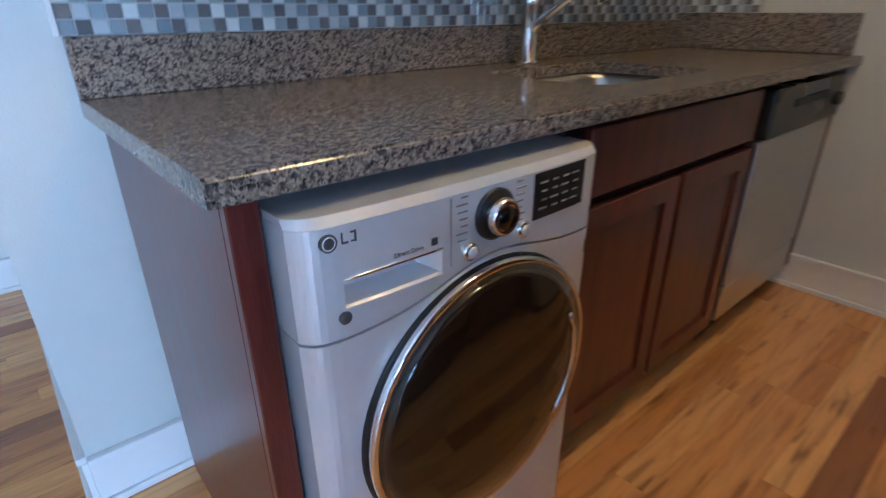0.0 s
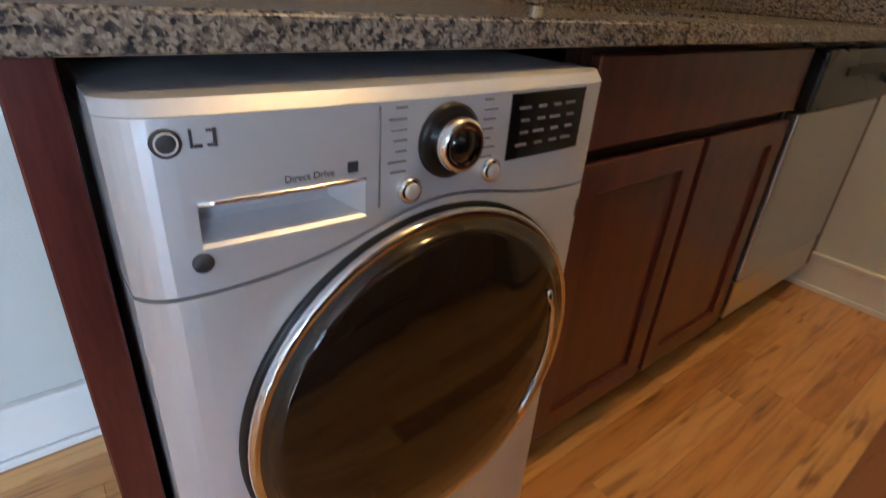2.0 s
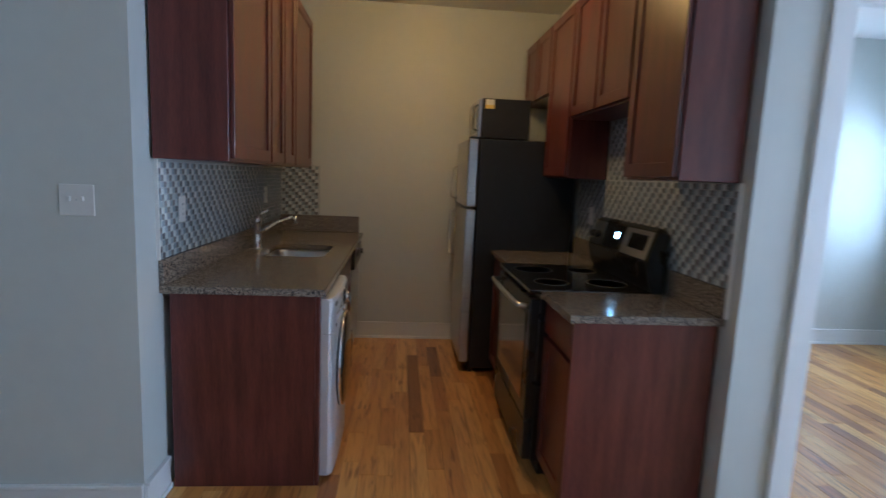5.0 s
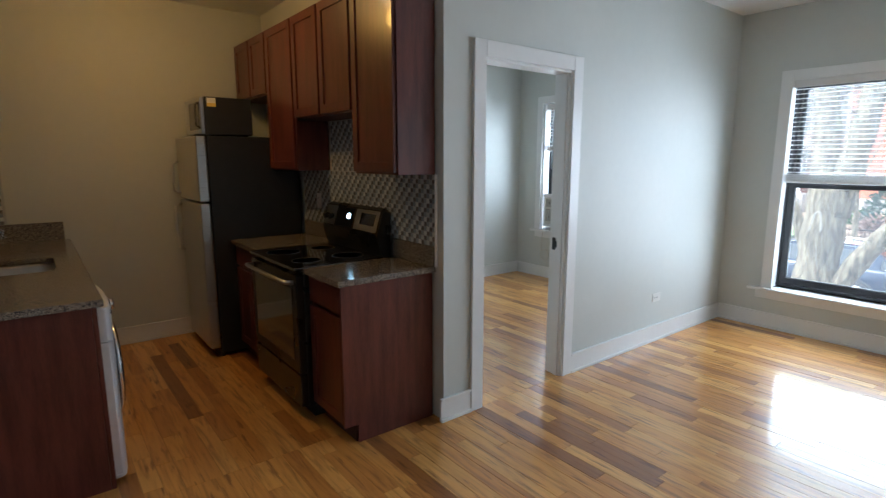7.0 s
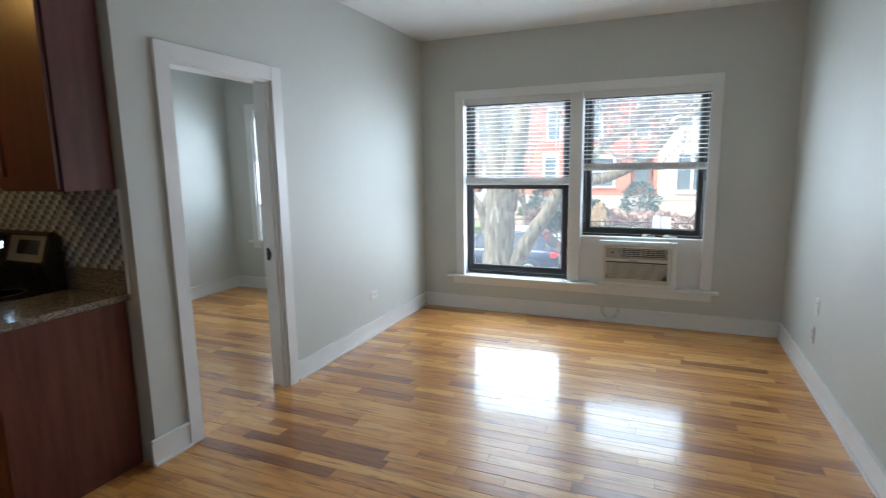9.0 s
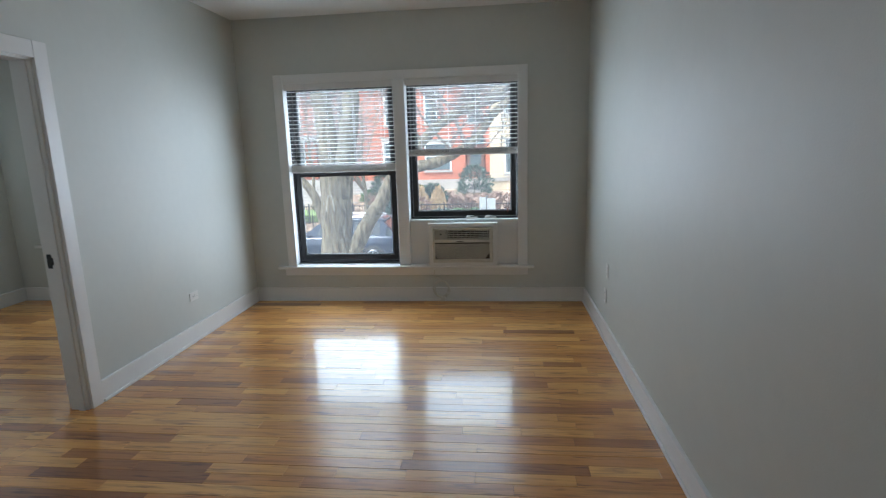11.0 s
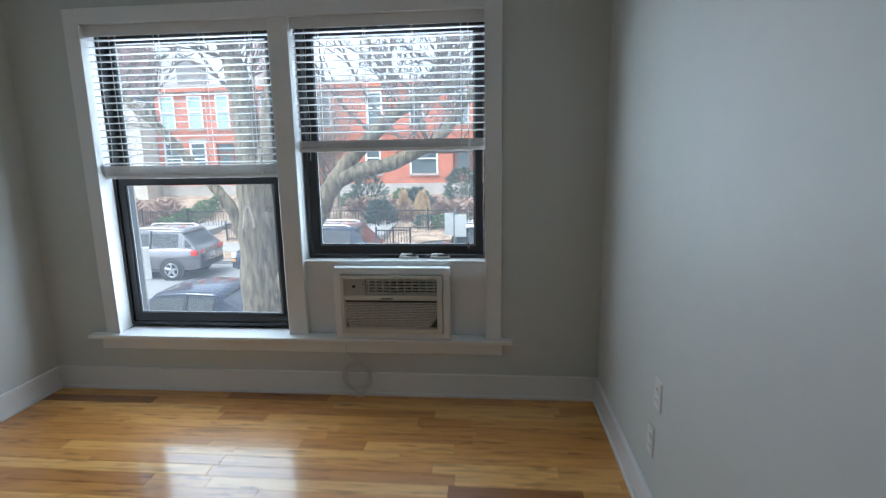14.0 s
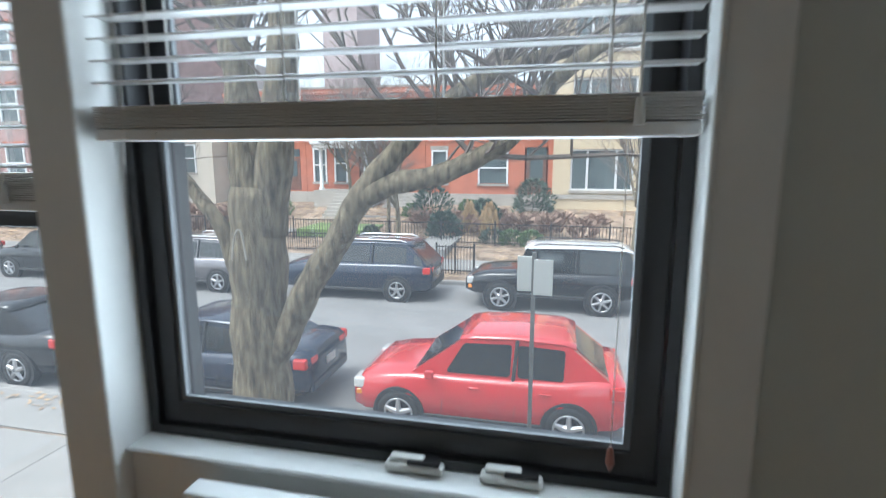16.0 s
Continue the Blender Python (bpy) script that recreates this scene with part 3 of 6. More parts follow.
plate("wall_outlet", pose(0, 2.275, 0.377, 0, 0, 90), "white duplex outlet set sideways above the baseboard", "flat")
plate("wall_outlet", pose(E_, 2.345, 0.557, 0, 0, -90), "white duplex outlet on the long plain wall", "outlet")
plate("wall_outlet", pose(E_, 2.40, 0.347, 0, 0, -90), "white cable outlet low on the long plain wall", "outlet")
plate("light_switch", pose(RX, -2.45, 1.27, 0, 0, 90), "white double toggle light switch plate", "double")

# bedroom window
win3 = hung_window("window_3", BX0 + 0.03, BX1 - 0.03, BZ0 + 0.03, BZ1 - 0.02, 1.4, N + 0.11, "black double-hung bedroom window")
trim2 = tagged(new("trim"), "white painted bedroom window casing", "window trim", kind="structure")
part("casing", boxes((BX0 - 0.085, N - 0.02, BZ0, BX0, N, BZ1 + 0.085), (BX1, N - 0.02, BZ0, BX1 + 0.085, N, BZ1 + 0.085), (BX0, N - 0.02, BZ1, BX1, N, BZ1 + 0.085)), TRIM, trim2)
part("sill", box(BX0 - 0.14, N - 0.05, BZ0 - 0.03, BX1 + 0.14, N + 0.11, BZ0, 0.004), TRIM, trim2)
part("apron", box(BX0 - 0.08, N - 0.018, BZ0 - 0.1, BX1 + 0.08, N - 0.001, BZ0 - 0.031), TRIM, trim2)
part("reveal", boxes((BX0 + 0.001, N + 0.001, BZ0 + 0.001, BX0 + 0.028, N + 0.22, BZ1), (BX1 - 0.028, N + 0.001, BZ0 + 0.001, BX1 - 0.001, N + 0.22, BZ1)), TRIM, trim2)
conditioner(-2.24, -1.62, 0.67, 1.08, N - 0.06, "cream air conditioner standing in the bedroom window")
blind(BX0 + 0.04, BX1 - 0.04, BZ1 - 0.01, 1.62, N + 0.075, "white blind half raised over the bedroom window", 10)
cd2 = thing("power_cord", "cream cord looped below the bedroom air conditioner", "cord", at=(-2.2, N - 0.03, 0.3))
part("cord", sweep([(-0.02, 0, 0.36), (-0.05, -0.005, 0.15)] + [(0.07 * math.cos(a) + 0.02, -0.01, 0.07 * math.sin(a)) for a in [2.5 + i * 0.5 for i in range(14)]], 0.004, 6), ACBODY, cd2, smooth=True)


# ---- kitchen ----
def shaker(parent, x0, x1, z0, z1, yf, facing, name="door", rail=0.055):
    """Framed door with a recessed panel; yf is its front plane, facing +1 for +y or -1."""
    d = facing
    lo = lambda a, b: (min(a, b), max(a, b))
    ya, yb = lo(yf, yf - d * 0.019)
    o = part(name, rim_frame(x0, z0, x1, z1, ya, yb, rail, bevel=0.0015), CHERRY, parent)
    ya, yb = lo(yf - d * 0.009, yf - d * 0.018)
    part("panel", box(x0 + rail - 0.001, ya, z0 + rail - 0.001, x1 - rail + 0.001, yb, z1 - rail + 0.001), CHERRY, o)
    return o


def slab_front(parent, x0, x1, z0, z1, yf, facing, name="drawer_front"):
    ya, yb = sorted((yf, yf - facing * 0.019))
    return part(name, box(x0, ya, z0, x1, yb, z1, 0.003), CHERRY, parent)


def upper(x0, x1, z0, z1, yb, yf, facing, doors, label):
    """Wall cabinet: box and face frame, then its doors."""
    c = thing("wall_cabinet", label, "cabinet", "cherry wall cabinets")
    f = yf - facing * 0.021
    ya, yc = sorted((yb, f))
    part("body", box(x0, ya, z0, x1, yc, z1, 0.0015), CHERRY, c)
    step = (x1 - x0) / doors
    for i in range(doors):
        shaker(c, x0 + i * step + 0.012, x0 + (i + 1) * step - 0.012, z0 + 0.012, z1 - 0.012, yf, facing)
    return c


# wall cabinets over the sink
for i in range(3):
    a = -0.36 - i * 0.62
    upper(a - 0.618, a, 1.437, 2.48, KS + 0.012, -1.925, 1, 2 if i == 1 else 1, "dark cherry wall cabinet with framed doors over the sink")
# wall cabinets over the stove and refrigerator
upper(-0.52, -0.062, 1.437, 2.48, KN - 0.012, -0.262, -1, 1, "dark cherry wall cabinet at the end of the row")
upper(-1.36, -0.522, 1.79, 2.48, KN - 0.012, -0.262, -1, 2, "short dark cherry wall cabinet above the stove")
upper(-1.865, -1.362, 1.437, 2.48, KN - 0.012, -0.262, -1, 1, "dark cherry wall cabinet beside the refrigerator")
upper(-2.6, -1.867, 2.01, 2.48, KN - 0.012, -0.262, -1, 2, "short dark cherry wall cabinet above the refrigerator")

# base cabinets
end = thing("cabinet_end_panel", "dark cherry end panel with a front stile beside the washer", "panel", at=(0.012, 0, 0))
part("side", box(-0.462, KS + 0.032, 0, -0.443, -1.612, 0.880, 0.001), CHERRY, end)
part("stile", box(-0.480, -1.611, 0, -0.443, -1.592, 0.880, 0.002), CHERRY, end)
sinkcab = thing("sink_cabinet", "dark cherry sink base cabinet with two framed doors", "cabinet")
part("body", box(-1.905, KS + 0.01, 0.105, -1.075, -1.618, 0.66, 0.001), CHERRY, sinkcab)
# frame and toe kick take the darkened cherry, so their shade is painted
part("face_frame", boxes((-1.905, -1.640, 0.66, -1.075, -1.618, 0.88), (-1.905, -1.618, 0.105, -1.88, -1.612, 0.88), (-1.1, -1.618, 0.105, -1.075, -1.612, 0.88)), CHERRY_SHADED, sinkcab)
part("toe_kick", box(-1.905, -1.70, 0, -1.075, -1.685, 0.104), CHERRY_SHADED, sinkcab)
slab_front(sinkcab, -1.885, -1.095, 0.728, 0.868, -1.592, 1)
shaker(sinkcab, -1.478, -1.095, 0.118, 0.705, -1.592, 1)
shaker(sinkcab, -1.885, -1.500, 0.118, 0.705, -1.592, 1)
fill = thing("cabinet_filler", "narrow dark cherry filler strip against the wall", "panel")
part("strip", box(W + 0.001, -1.64, 0.1, -2.545, -1.605, 0.88), CHERRY, fill)

dw = thing("dishwasher", "stainless dishwasher with a black control strip", "dishwasher", at=(-1.915, -1.60, 0))
part("body", box(-0.625, -0.55, 0.10, -0.002, -0.012, 0.872), BLACK, dw)
part("door", box(-0.622, -0.011, 0.248, -0.005, 0.014, 0.715, 0.006, 2), STEEL, dw)
ctl = part("control_strip", box(-0.622, -0.011, 0.722, -0.005, 0.03, 0.866, 0.008, 2), BLACK, dw)
part("latch", box(-0.47, 0.0305, 0.80, -0.16, 0.036, 0.825, 0.003), BLACK_MATTE, ctl)
part("knob", tube((-0.54, 0.03, 0.79), (-0.54, 0.05, 0.79), 0.022, sides=20), BLACK_MATTE, ctl)
part("access_panel", box(-0.622, -0.011, 0.118, -0.005, 0.010, 0.240, 0.004), STEEL, dw)
part("toe_kick", box(-0.622, -0.07, 0.0, -0.005, -0.055, 0.116), BLACK_MATTE, dw)


def slab_with_hole(x0, y0, x1, y1, z0, z1, hx0, hy0, hx1, hy1, r):
    """Stone slab with a rounded cut-out."""
    bm = bmesh.new()
    outer = [bm.verts.new((x, y, z1)) for x, y in ((x0, y0), (x1, y0), (x1, y1), (x0, y1))]
    inner = []
    for cx, cy, a0 in ((hx1 - r, hy1 - r, 0), (hx0 + r, hy1 - r, 90), (hx0 + r, hy0 + r, 180), (hx1 - r, hy0 + r, 270)):
        for k in range(6):
            a = radians(a0 + k * 18)
            inner.append(bm.verts.new((cx + r * math.cos(a), cy + r * math.sin(a), z1)))
    edges = [bm.edges.new((l[i], l[(i + 1) % len(l)])) for l in (outer, inner) for i in range(len(l))]
    bmesh.ops.triangle_fill(bm, use_beauty=True, edges=edges)
    geo = bmesh.ops.extrude_face_region(bm, geom=list(bm.faces))["geom"]
    bmesh.ops.translate(bm, verts=[g for g in geo if isinstance(g, bmesh.types.BMVert)], vec=(0, 0, z0 - z1))
    bmesh.ops.recalc_face_normals(bm, faces=bm.faces)
    return bm


HX0, HX1, HY0, HY1 = -1.80, -1.28, -2.08, -1.70
top1 = thing("sink_countertop", "speckled brown granite countertop with an undermount sink cut-out", "countertop")
part("slab", slab_with_hole(W + 0.001, KS + 0.001, -0.408, -1.572, 0.882, 0.914, HX0, HY0, HX1, HY1, 0.07), GRANITE, top1)
part("front_edge", box(W + 0.001, -1.5715, 0.882, -0.408, -1.566, 0.912, 0.002), GRANITE, top1)
part("backsplash", box(W + 0.021, KS + 0.001, 0.9145, -0.408, KS + 0.021, 1.022, 0.002), GRANITE, top1)
part("side_splash", box(W + 0.001, KS + 0.001, 0.9145, W + 0.0205, -1.60, 1.05, 0.002), GRANITE, top1)
sink = thing("sink_bowl", "brushed stainless undermount sink bowl", "sink")
bm = bmesh.new()
rings = []
for inset, z, rr in ((-0.018, 0.8815, 0.08), (-0.004, 0.8815, 0.075), (0.004, 0.86, 0.07), (0.012, 0.74, 0.07), (0.035, 0.715, 0.06), (0.12, 0.708, 0.05)):
    ring = []
    for cx, cy, a0 in ((HX1 - inset - rr, HY1 - inset - rr, 0), (HX0 + inset + rr, HY1 - inset - rr, 90), (HX0 + inset + rr, HY0 + inset + rr, 180), (HX1 - inset - rr, HY0 + inset + rr, 270)):
        for k in range(6):
            a = radians(a0 + k * 18)
            ring.append(bm.verts.new((cx + rr * math.cos(a), cy + rr * math.sin(a), z)))
    rings.append(ring)
for r0, r1 in zip(rings, rings[1:]):
    for i in range(24):
        bm.faces.new((r0[i], r0[(i + 1) % 24], r1[(i + 1) % 24], r1[i]))
bm.faces.new(rings[-1])
bmesh.ops.recalc_face_normals(bm, faces=bm.faces)
part("bowl", bm, STEEL, sink, smooth=True)
part("drain", lathe([(0.0, 0.0), (0.042, 0.0), (0.045, 0.004), (0.03, 0.004), (0.028, 0.001)], ((HX0 + HX1) / 2, (HY0 + HY1) / 2, 0.709), sides=24), CHROME, sink, smooth=True)

fa = thing("faucet", "chrome single-lever kitchen faucet behind the sink", "faucet", at=(-1.55, -2.15, 0.914))
part("base", lathe([(0.0, 0), (0.031, 0), (0.031, 0.008), (0.024, 0.014), (0.0225, 0.15), (0.026, 0.155), (0.026, 0.19), (0.02, 0.2), (0.0, 0.202)], (0, 0, 0), sides=28), CHROME, fa, smooth=True)
part("spout", sweep([(0, 0.015, 0.10), (-0.005, 0.06, 0.135), (-0.01, 0.12, 0.175), (-0.014, 0.18, 0.20), (-0.016, 0.22, 0.205)], [0.013, 0.012, 0.011, 0.011, 0.012], 14), CHROME, fa, smooth=True)
part("spray_head", sweep([(-0.016, 0.212, 0.212), (-0.016, 0.226, 0.20), (-0.016, 0.236, 0.165)], [0.014, 0.017, 0.017], 14), CHROME, fa, smooth=True)
part("lever", sweep([(0, 0, 0.198), (0.01, 0.02, 0.222), (0.02, 0.07, 0.248)], [0.012, 0.009, 0.007], 10), CHROME, fa, smooth=True)


# ---- washer ----
wx0, wx1, wy, wz0, wz1 = -1.062, -0.491, -1.562, 0.022, 0.857
wash = thing("washing_machine", "silver front-loading washer with a round smoked-glass door", "washing machine", at=(0.014, 0, 0))


def bulge(x):
    u = (x - (wx0 + wx1) / 2) / ((wx1 - wx0) / 2)
    return 0.026 * max(0.0, 1 - abs(u) ** 22) + 0.010 * max(0.0, 1 - u * u)


def front_skin(za, zb, nx=40, nz=10, out=0.0, xa=None, xb=None, depth=0.05, upper_curve=None, lower_curve=None, hole=None, lean=0.0):
    """A curved sheet with thickness that follows the washer's front; hole is (x0, x1, z0, z1)."""
    xa, xb = xa or wx0 + 0.001, xb or wx1 - 0.001
    xs = [xa + (xb - xa) * i / nx for i in range(nx + 1)]
    if xb - xa > 0.4:
        rim = (0.0, 0.002, 0.005, 0.009, 0.014, 0.02)
        xs = [xa + r for r in rim] + [x for x in xs if xa + 0.022 < x < xb - 0.022] + [xb - r for r in reversed(rim)]
    if hole:
        xs = sorted([x for x in xs if min(abs(x - hole[0]), abs(x - hole[1])) > 0.004] + [hole[0], hole[1]])
    bm = bmesh.new()
    grid = []
    for j in range(nz + 1):
        row = []
        for x in xs:
            lo = lower_curve(x) if lower_curve else za
            hi = upper_curve(x) if upper_curve else zb
            z = lo + (hi - lo) * j / nz
            if hole and 0 < j < nz:
                z = max(lo + 0.002 * j, (hole[2], hole[3])[j - 1])
            row.append(bm.verts.new((x, wy + bulge(x) + out - lean * j / nz, z)))
        grid.append(row)
    for j in range(nz):
        for i in range(len(xs) - 1):
            if hole and j == 1 and hole[0] <= xs[i] + 1e-6 and xs[i + 1] <= hole[1] + 1e-6:
                continue
            bm.faces.new((grid[j][i], grid[j][i + 1], grid[j + 1][i + 1], grid[j + 1][i]))
    geo = bmesh.ops.extrude_face_region(bm, geom=list(bm.faces))["geom"]
    for g in geo:
        if isinstance(g, bmesh.types.BMVert):
            g.co.y = wy - depth
    bmesh.ops.recalc_face_normals(bm, faces=bm.faces)
    return bm


def seam(x):
    low, rise = (0.696, 0.046) if x > -0.79 else (0.712, 0.030)
    return low + rise * math.exp(-((x + 0.79) / 0.125) ** 2)


POCKET = (-0.691, -0.545, 0.738, 0.777)
part("cabinet", box(wx0, KS + 0.06, wz0, wx1, wy - 0.051, wz1 - 0.012, 0.008, 2), SILVER, wash)
part("lid", box(wx0 + 0.004, KS + 0.06, wz1 - 0.011, wx1 - 0.004, wy - 0.03, wz1 - 0.001, 0.004, 2), SILVER, wash)
panel = part("control_panel", front_skin(0, wz1, nz=3, lower_curve=lambda x: seam(x) + 0.002, upper_curve=lambda x: wz1 - 0.012, hole=POCKET), SILVER, wash)
part("bright_top_edge", front_skin(0, 0, nz=3, lower_curve=lambda x: wz1 - 0.0115, upper_curve=lambda x: wz1 - 0.0005, lean=0.009), SILVER, wash)
part("front_panel", front_skin(0.04, 0, upper_curve=lambda x: seam(x) - 0.002), SILVER, wash)
part("kick_panel", front_skin(wz0, 0.037, nz=2, out=-0.004), SILVER, wash)
for fx in (wx0 + 0.05, wx1 - 0.05):
    for fy in (-2.1, -1.66):
        part("foot", tube((fx, fy, 0), (fx, fy, wz0 + 0.004), 0.02, sides=14), BLACK_MATTE, wash)
dcx, dcz, yb = -0.788, 0.491, wy + 0.034
door = part("door", lathe([(0.233, 0.0), (0.237, 0.005), (0.237, 0.013), (0.2345, 0.018), (0.2305, 0.0175)], (dcx, yb, dcz), "y", 72), CHROME, wash, "round chrome-rimmed door", smooth=True)
part("dark_ring", lathe([(0.240, -0.02), (0.241, 0.002), (0.2372, 0.004)], (dcx, yb, dcz), "y", 72), BLACK, door, smooth=True)
part("door_glass", lathe([(0.2308, 0.0165), (0.205, 0.025), (0.16, 0.031), (0.1, 0.034), (0.0005, 0.035)], (dcx, yb, dcz), "y", 72), SMOKED, door, "smoked brown glass", smooth=True)
part("inner_bowl", lathe([(0.19, 0.012), (0.165, 0.004), (0.15, -0.03), (0.1, -0.05), (0.0005, -0.055)], (dcx, yb, dcz), "y", 48), BOWL, door, smooth=True)
part("door_grip", sweep([(dcx - 0.196 * math.cos(a), yb + 0.0265, dcz + 0.196 * math.sin(a)) for a in [radians(-38 + 5 * i) for i in range(14)]], 0.0045, 8), CHROME, door, smooth=True)
bm = bmesh.new()
rows_ = []
for back, z in ((0.034, POCKET[3] + 0.004), (0.034, 0.757), (0.030, 0.752), (0.002, POCKET[2] + 0.004), (-0.0015, POCKET[2] + 0.001), (-0.001, POCKET[2] - 0.003)):
    rows_.append([bm.verts.new((x, wy + bulge(x) - back, z)) for x in (POCKET[0] - 0.001, -0.655, -0.6, POCKET[1] + 0.001)])
for a_, b_ in zip(rows_, rows_[1:]):
    for i in range(3):
        bm.faces.new((a_[i], a_[i + 1], b_[i + 1], b_[i]))
part("detergent_pocket", bm, SILVER, wash, "hand pocket of the detergent drawer")
bm = bmesh.new()
vs_ = [bm.verts.new((x, wy + bulge(x) - d, z)) for x, d in ((POCKET[0], 0.0), (POCKET[0] + 0.022, 0.033)) for z in (POCKET[2], POCKET[3])]
bm.faces.new((vs_[0], vs_[1], vs_[3], vs_[2]))
part("pocket_end", bm, SILVER, wash)
part("drawer_top_edge", sweep([(POCKET[1] - 0.146 * i / 8, wy + bulge(POCKET[1] - 0.146 * i / 8) + 0.001, POCKET[3]) for i in range(9)], 0.0022, 8), CHROME, wash, smooth=True)
kn = part("dial", lathe([(0.038, -0.01), (0.038, 0.005), (0.033, 0.007)], (-0.787, wy + bulge(-0.787), 0.802), "y", 40), BLACK, wash, "black and chrome programme dial", smooth=True)
part("dial_ring", lathe([(0.028, 0.005), (0.027, 0.024), (0.022, 0.028), (0.019, 0.026)], (-0.787, wy + bulge(-0.787), 0.802), "y", 40), CHROME, kn, smooth=True)
part("dial_cap", lathe([(0.0195, 0.02), (0.017, 0.027), (0.0005, 0.028)], (-0.787, wy + bulge(-0.787), 0.802), "y", 40), BLACK_GLASS, kn, smooth=True)
for bx, bz in ((-0.739, 0.758), (-0.848, 0.762)):
    b = part("push_button", lathe([(0.0135, -0.006), (0.0135, 0.006), (0.011, 0.008), (0.0005, 0.008)], (bx, wy + bulge(bx), bz), "y", 24), CHROME, wash, smooth=True)
    part("button_cap", lathe([(0.009, 0.0075), (0.008, 0.010), (0.0005, 0.010)], (bx, wy + bulge(bx), bz), "y", 20), SILVER, b, smooth=True)


def on_front(name, x0, x1, z0, z1, material, parent, out=0.0012, thick=0.004):
    """A thin inlay that follows the bowed front."""
    return part(name, front_skin(z0, z1, nx=8, nz=1, out=out, xa=x0, xb=x1, depth=-bulge((x0 + x1) / 2) + thick + 0.004), material, parent)


on_front("panel_joint", -0.7065, -0.705, 0.745, 0.842, GREYTEXT, wash)
disp = on_front("display", -1.003, -0.872, 0.768, 0.842, BLACK_GLASS, wash)
for r in range(4):
    for c in range(4):
        x = -0.985 + c * 0.027
        on_front("display_mark", x, x + (0.014 if (r + c) % 3 else 0.019), 0.782 + r * 0.014, 0.7855 + r * 0.014, GREYTEXT, disp, 0.0016)
for i in range(7):
    for x, s in ((-0.735, 1), (-0.832, -1)):
        z = 0.838 - i * 0.0102
        w = 0.012 + 0.008 * ((i * 3) % 4) / 3
        a, b = (x, x + w) if s > 0 else (x - w, x)
        on_front("programme_name", a, b, z, z + 0.0022, GREYTEXT, wash)
part("badge", lathe([(0.0108, -0.004), (0.0108, 0.0026), (0.0005, 0.0028)], (-0.5305, wy + bulge(-0.5305), 0.827), "y", 28), DARKTEXT, wash, smooth=True)
part("badge_ring", lathe([(0.0086, 0.0026), (0.0083, 0.0032), (0.0072, 0.0032), (0.0069, 0.0026)], (-0.5305, wy + bulge(-0.5305), 0.827), "y", 28), SILVER, wash, smooth=True)
on_front("maker_mark", -0.5485, -0.5465, 0.822, 0.836, DARKTEXT, wash)
on_front("maker_mark", -0.555, -0.549, 0.822, 0.8245, DARKTEXT, wash)
on_front("maker_mark", -0.5655, -0.563, 0.822, 0.836, DARKTEXT, wash)
on_front("maker_mark", -0.5625, -0.5585, 0.8225, 0.8245, DARKTEXT, wash)
on_front("maker_mark", -0.5625, -0.5585, 0.8335, 0.8355, DARKTEXT, wash)
part("round_mark", lathe([(0.0085, -0.004), (0.0085, 0.0025), (0.0005, 0.0027)], (-0.543, wy + bulge(-0.543), 0.727), "y", 20), DARKTEXT, wash, smooth=True)
on_front("round_sticker", -0.683, -0.673, 0.785, 0.795, DARKTEXT, wash)
on_front("side_label", -1.046, -1.036, 0.662, 0.686, DARKTEXT, wash)


def text_on(body, size, m, material, parent, name):
    c = bpy.data.curves.new(name, "FONT")
    c.body, c.size, c.extrude, c.align_x = body, size, 0.0004, "LEFT"
    o = new("lettering_source", c)
    dg = bpy.context.evaluated_depsgraph_get()
    me = bpy.data.meshes.new_from_object(o.evaluated_get(dg))
    bpy.data.objects.remove(o)
    me.materials.clear()
    me.materials.append(material)
    t = new(name, me)
    t.parent = parent
    t.matrix_local = m
    return t


text_on("Direct Drive", 0.0088, pose(-0.614, wy + bulge(-0.614) + 0.0018, 0.785, 90, 0, 180 - math.degrees(math.atan((bulge(-0.685) - bulge(-0.614)) / 0.073))), DARKTEXT, wash, "lettering")

# ---- stove side ----
basec = thing("base_cabinet", "dark cherry base cabinet with a drawer beside the stove", "cabinet")
part("body", box(-0.485, -0.56, 0.10, -0.105, KN - 0.013, 0.88), CHERRY, basec)
part("end_panel", boxes((-0.1045, -0.582, 0.105, -0.09, KN - 0.013, 0.88), (-0.1045, -0.5, 0, -0.09, KN - 0.013, 0.1049)), CHERRY, basec)
part("toe_kick", box(-0.485, -0.505, 0, -0.105, -0.49, 0.099), CHERRY_SHADED, basec)
slab_front(basec, -0.478, -0.112, 0.728, 0.868, -0.582, -1)
shaker(basec, -0.478, -0.112, 0.118, 0.705, -0.582, -1)
basef = thing("base_cabinet", "dark cherry base cabinet between stove and refrigerator", "cabinet")
part("body", box(-1.82, -0.56, 0.10, -1.262, KN - 0.013, 0.88), CHERRY, basef)
part("toe_kick", box(-1.82, -0.505, 0, -1.262, -0.49, 0.099), CHERRY_SHADED, basef)
slab_front(basef, -1.812, -1.27, 0.728, 0.868, -0.582, -1)
shaker(basef, -1.812, -1.545, 0.118, 0.705, -0.582, -1)
shaker(basef, -1.537, -1.27, 0.118, 0.705, -0.582, -1)
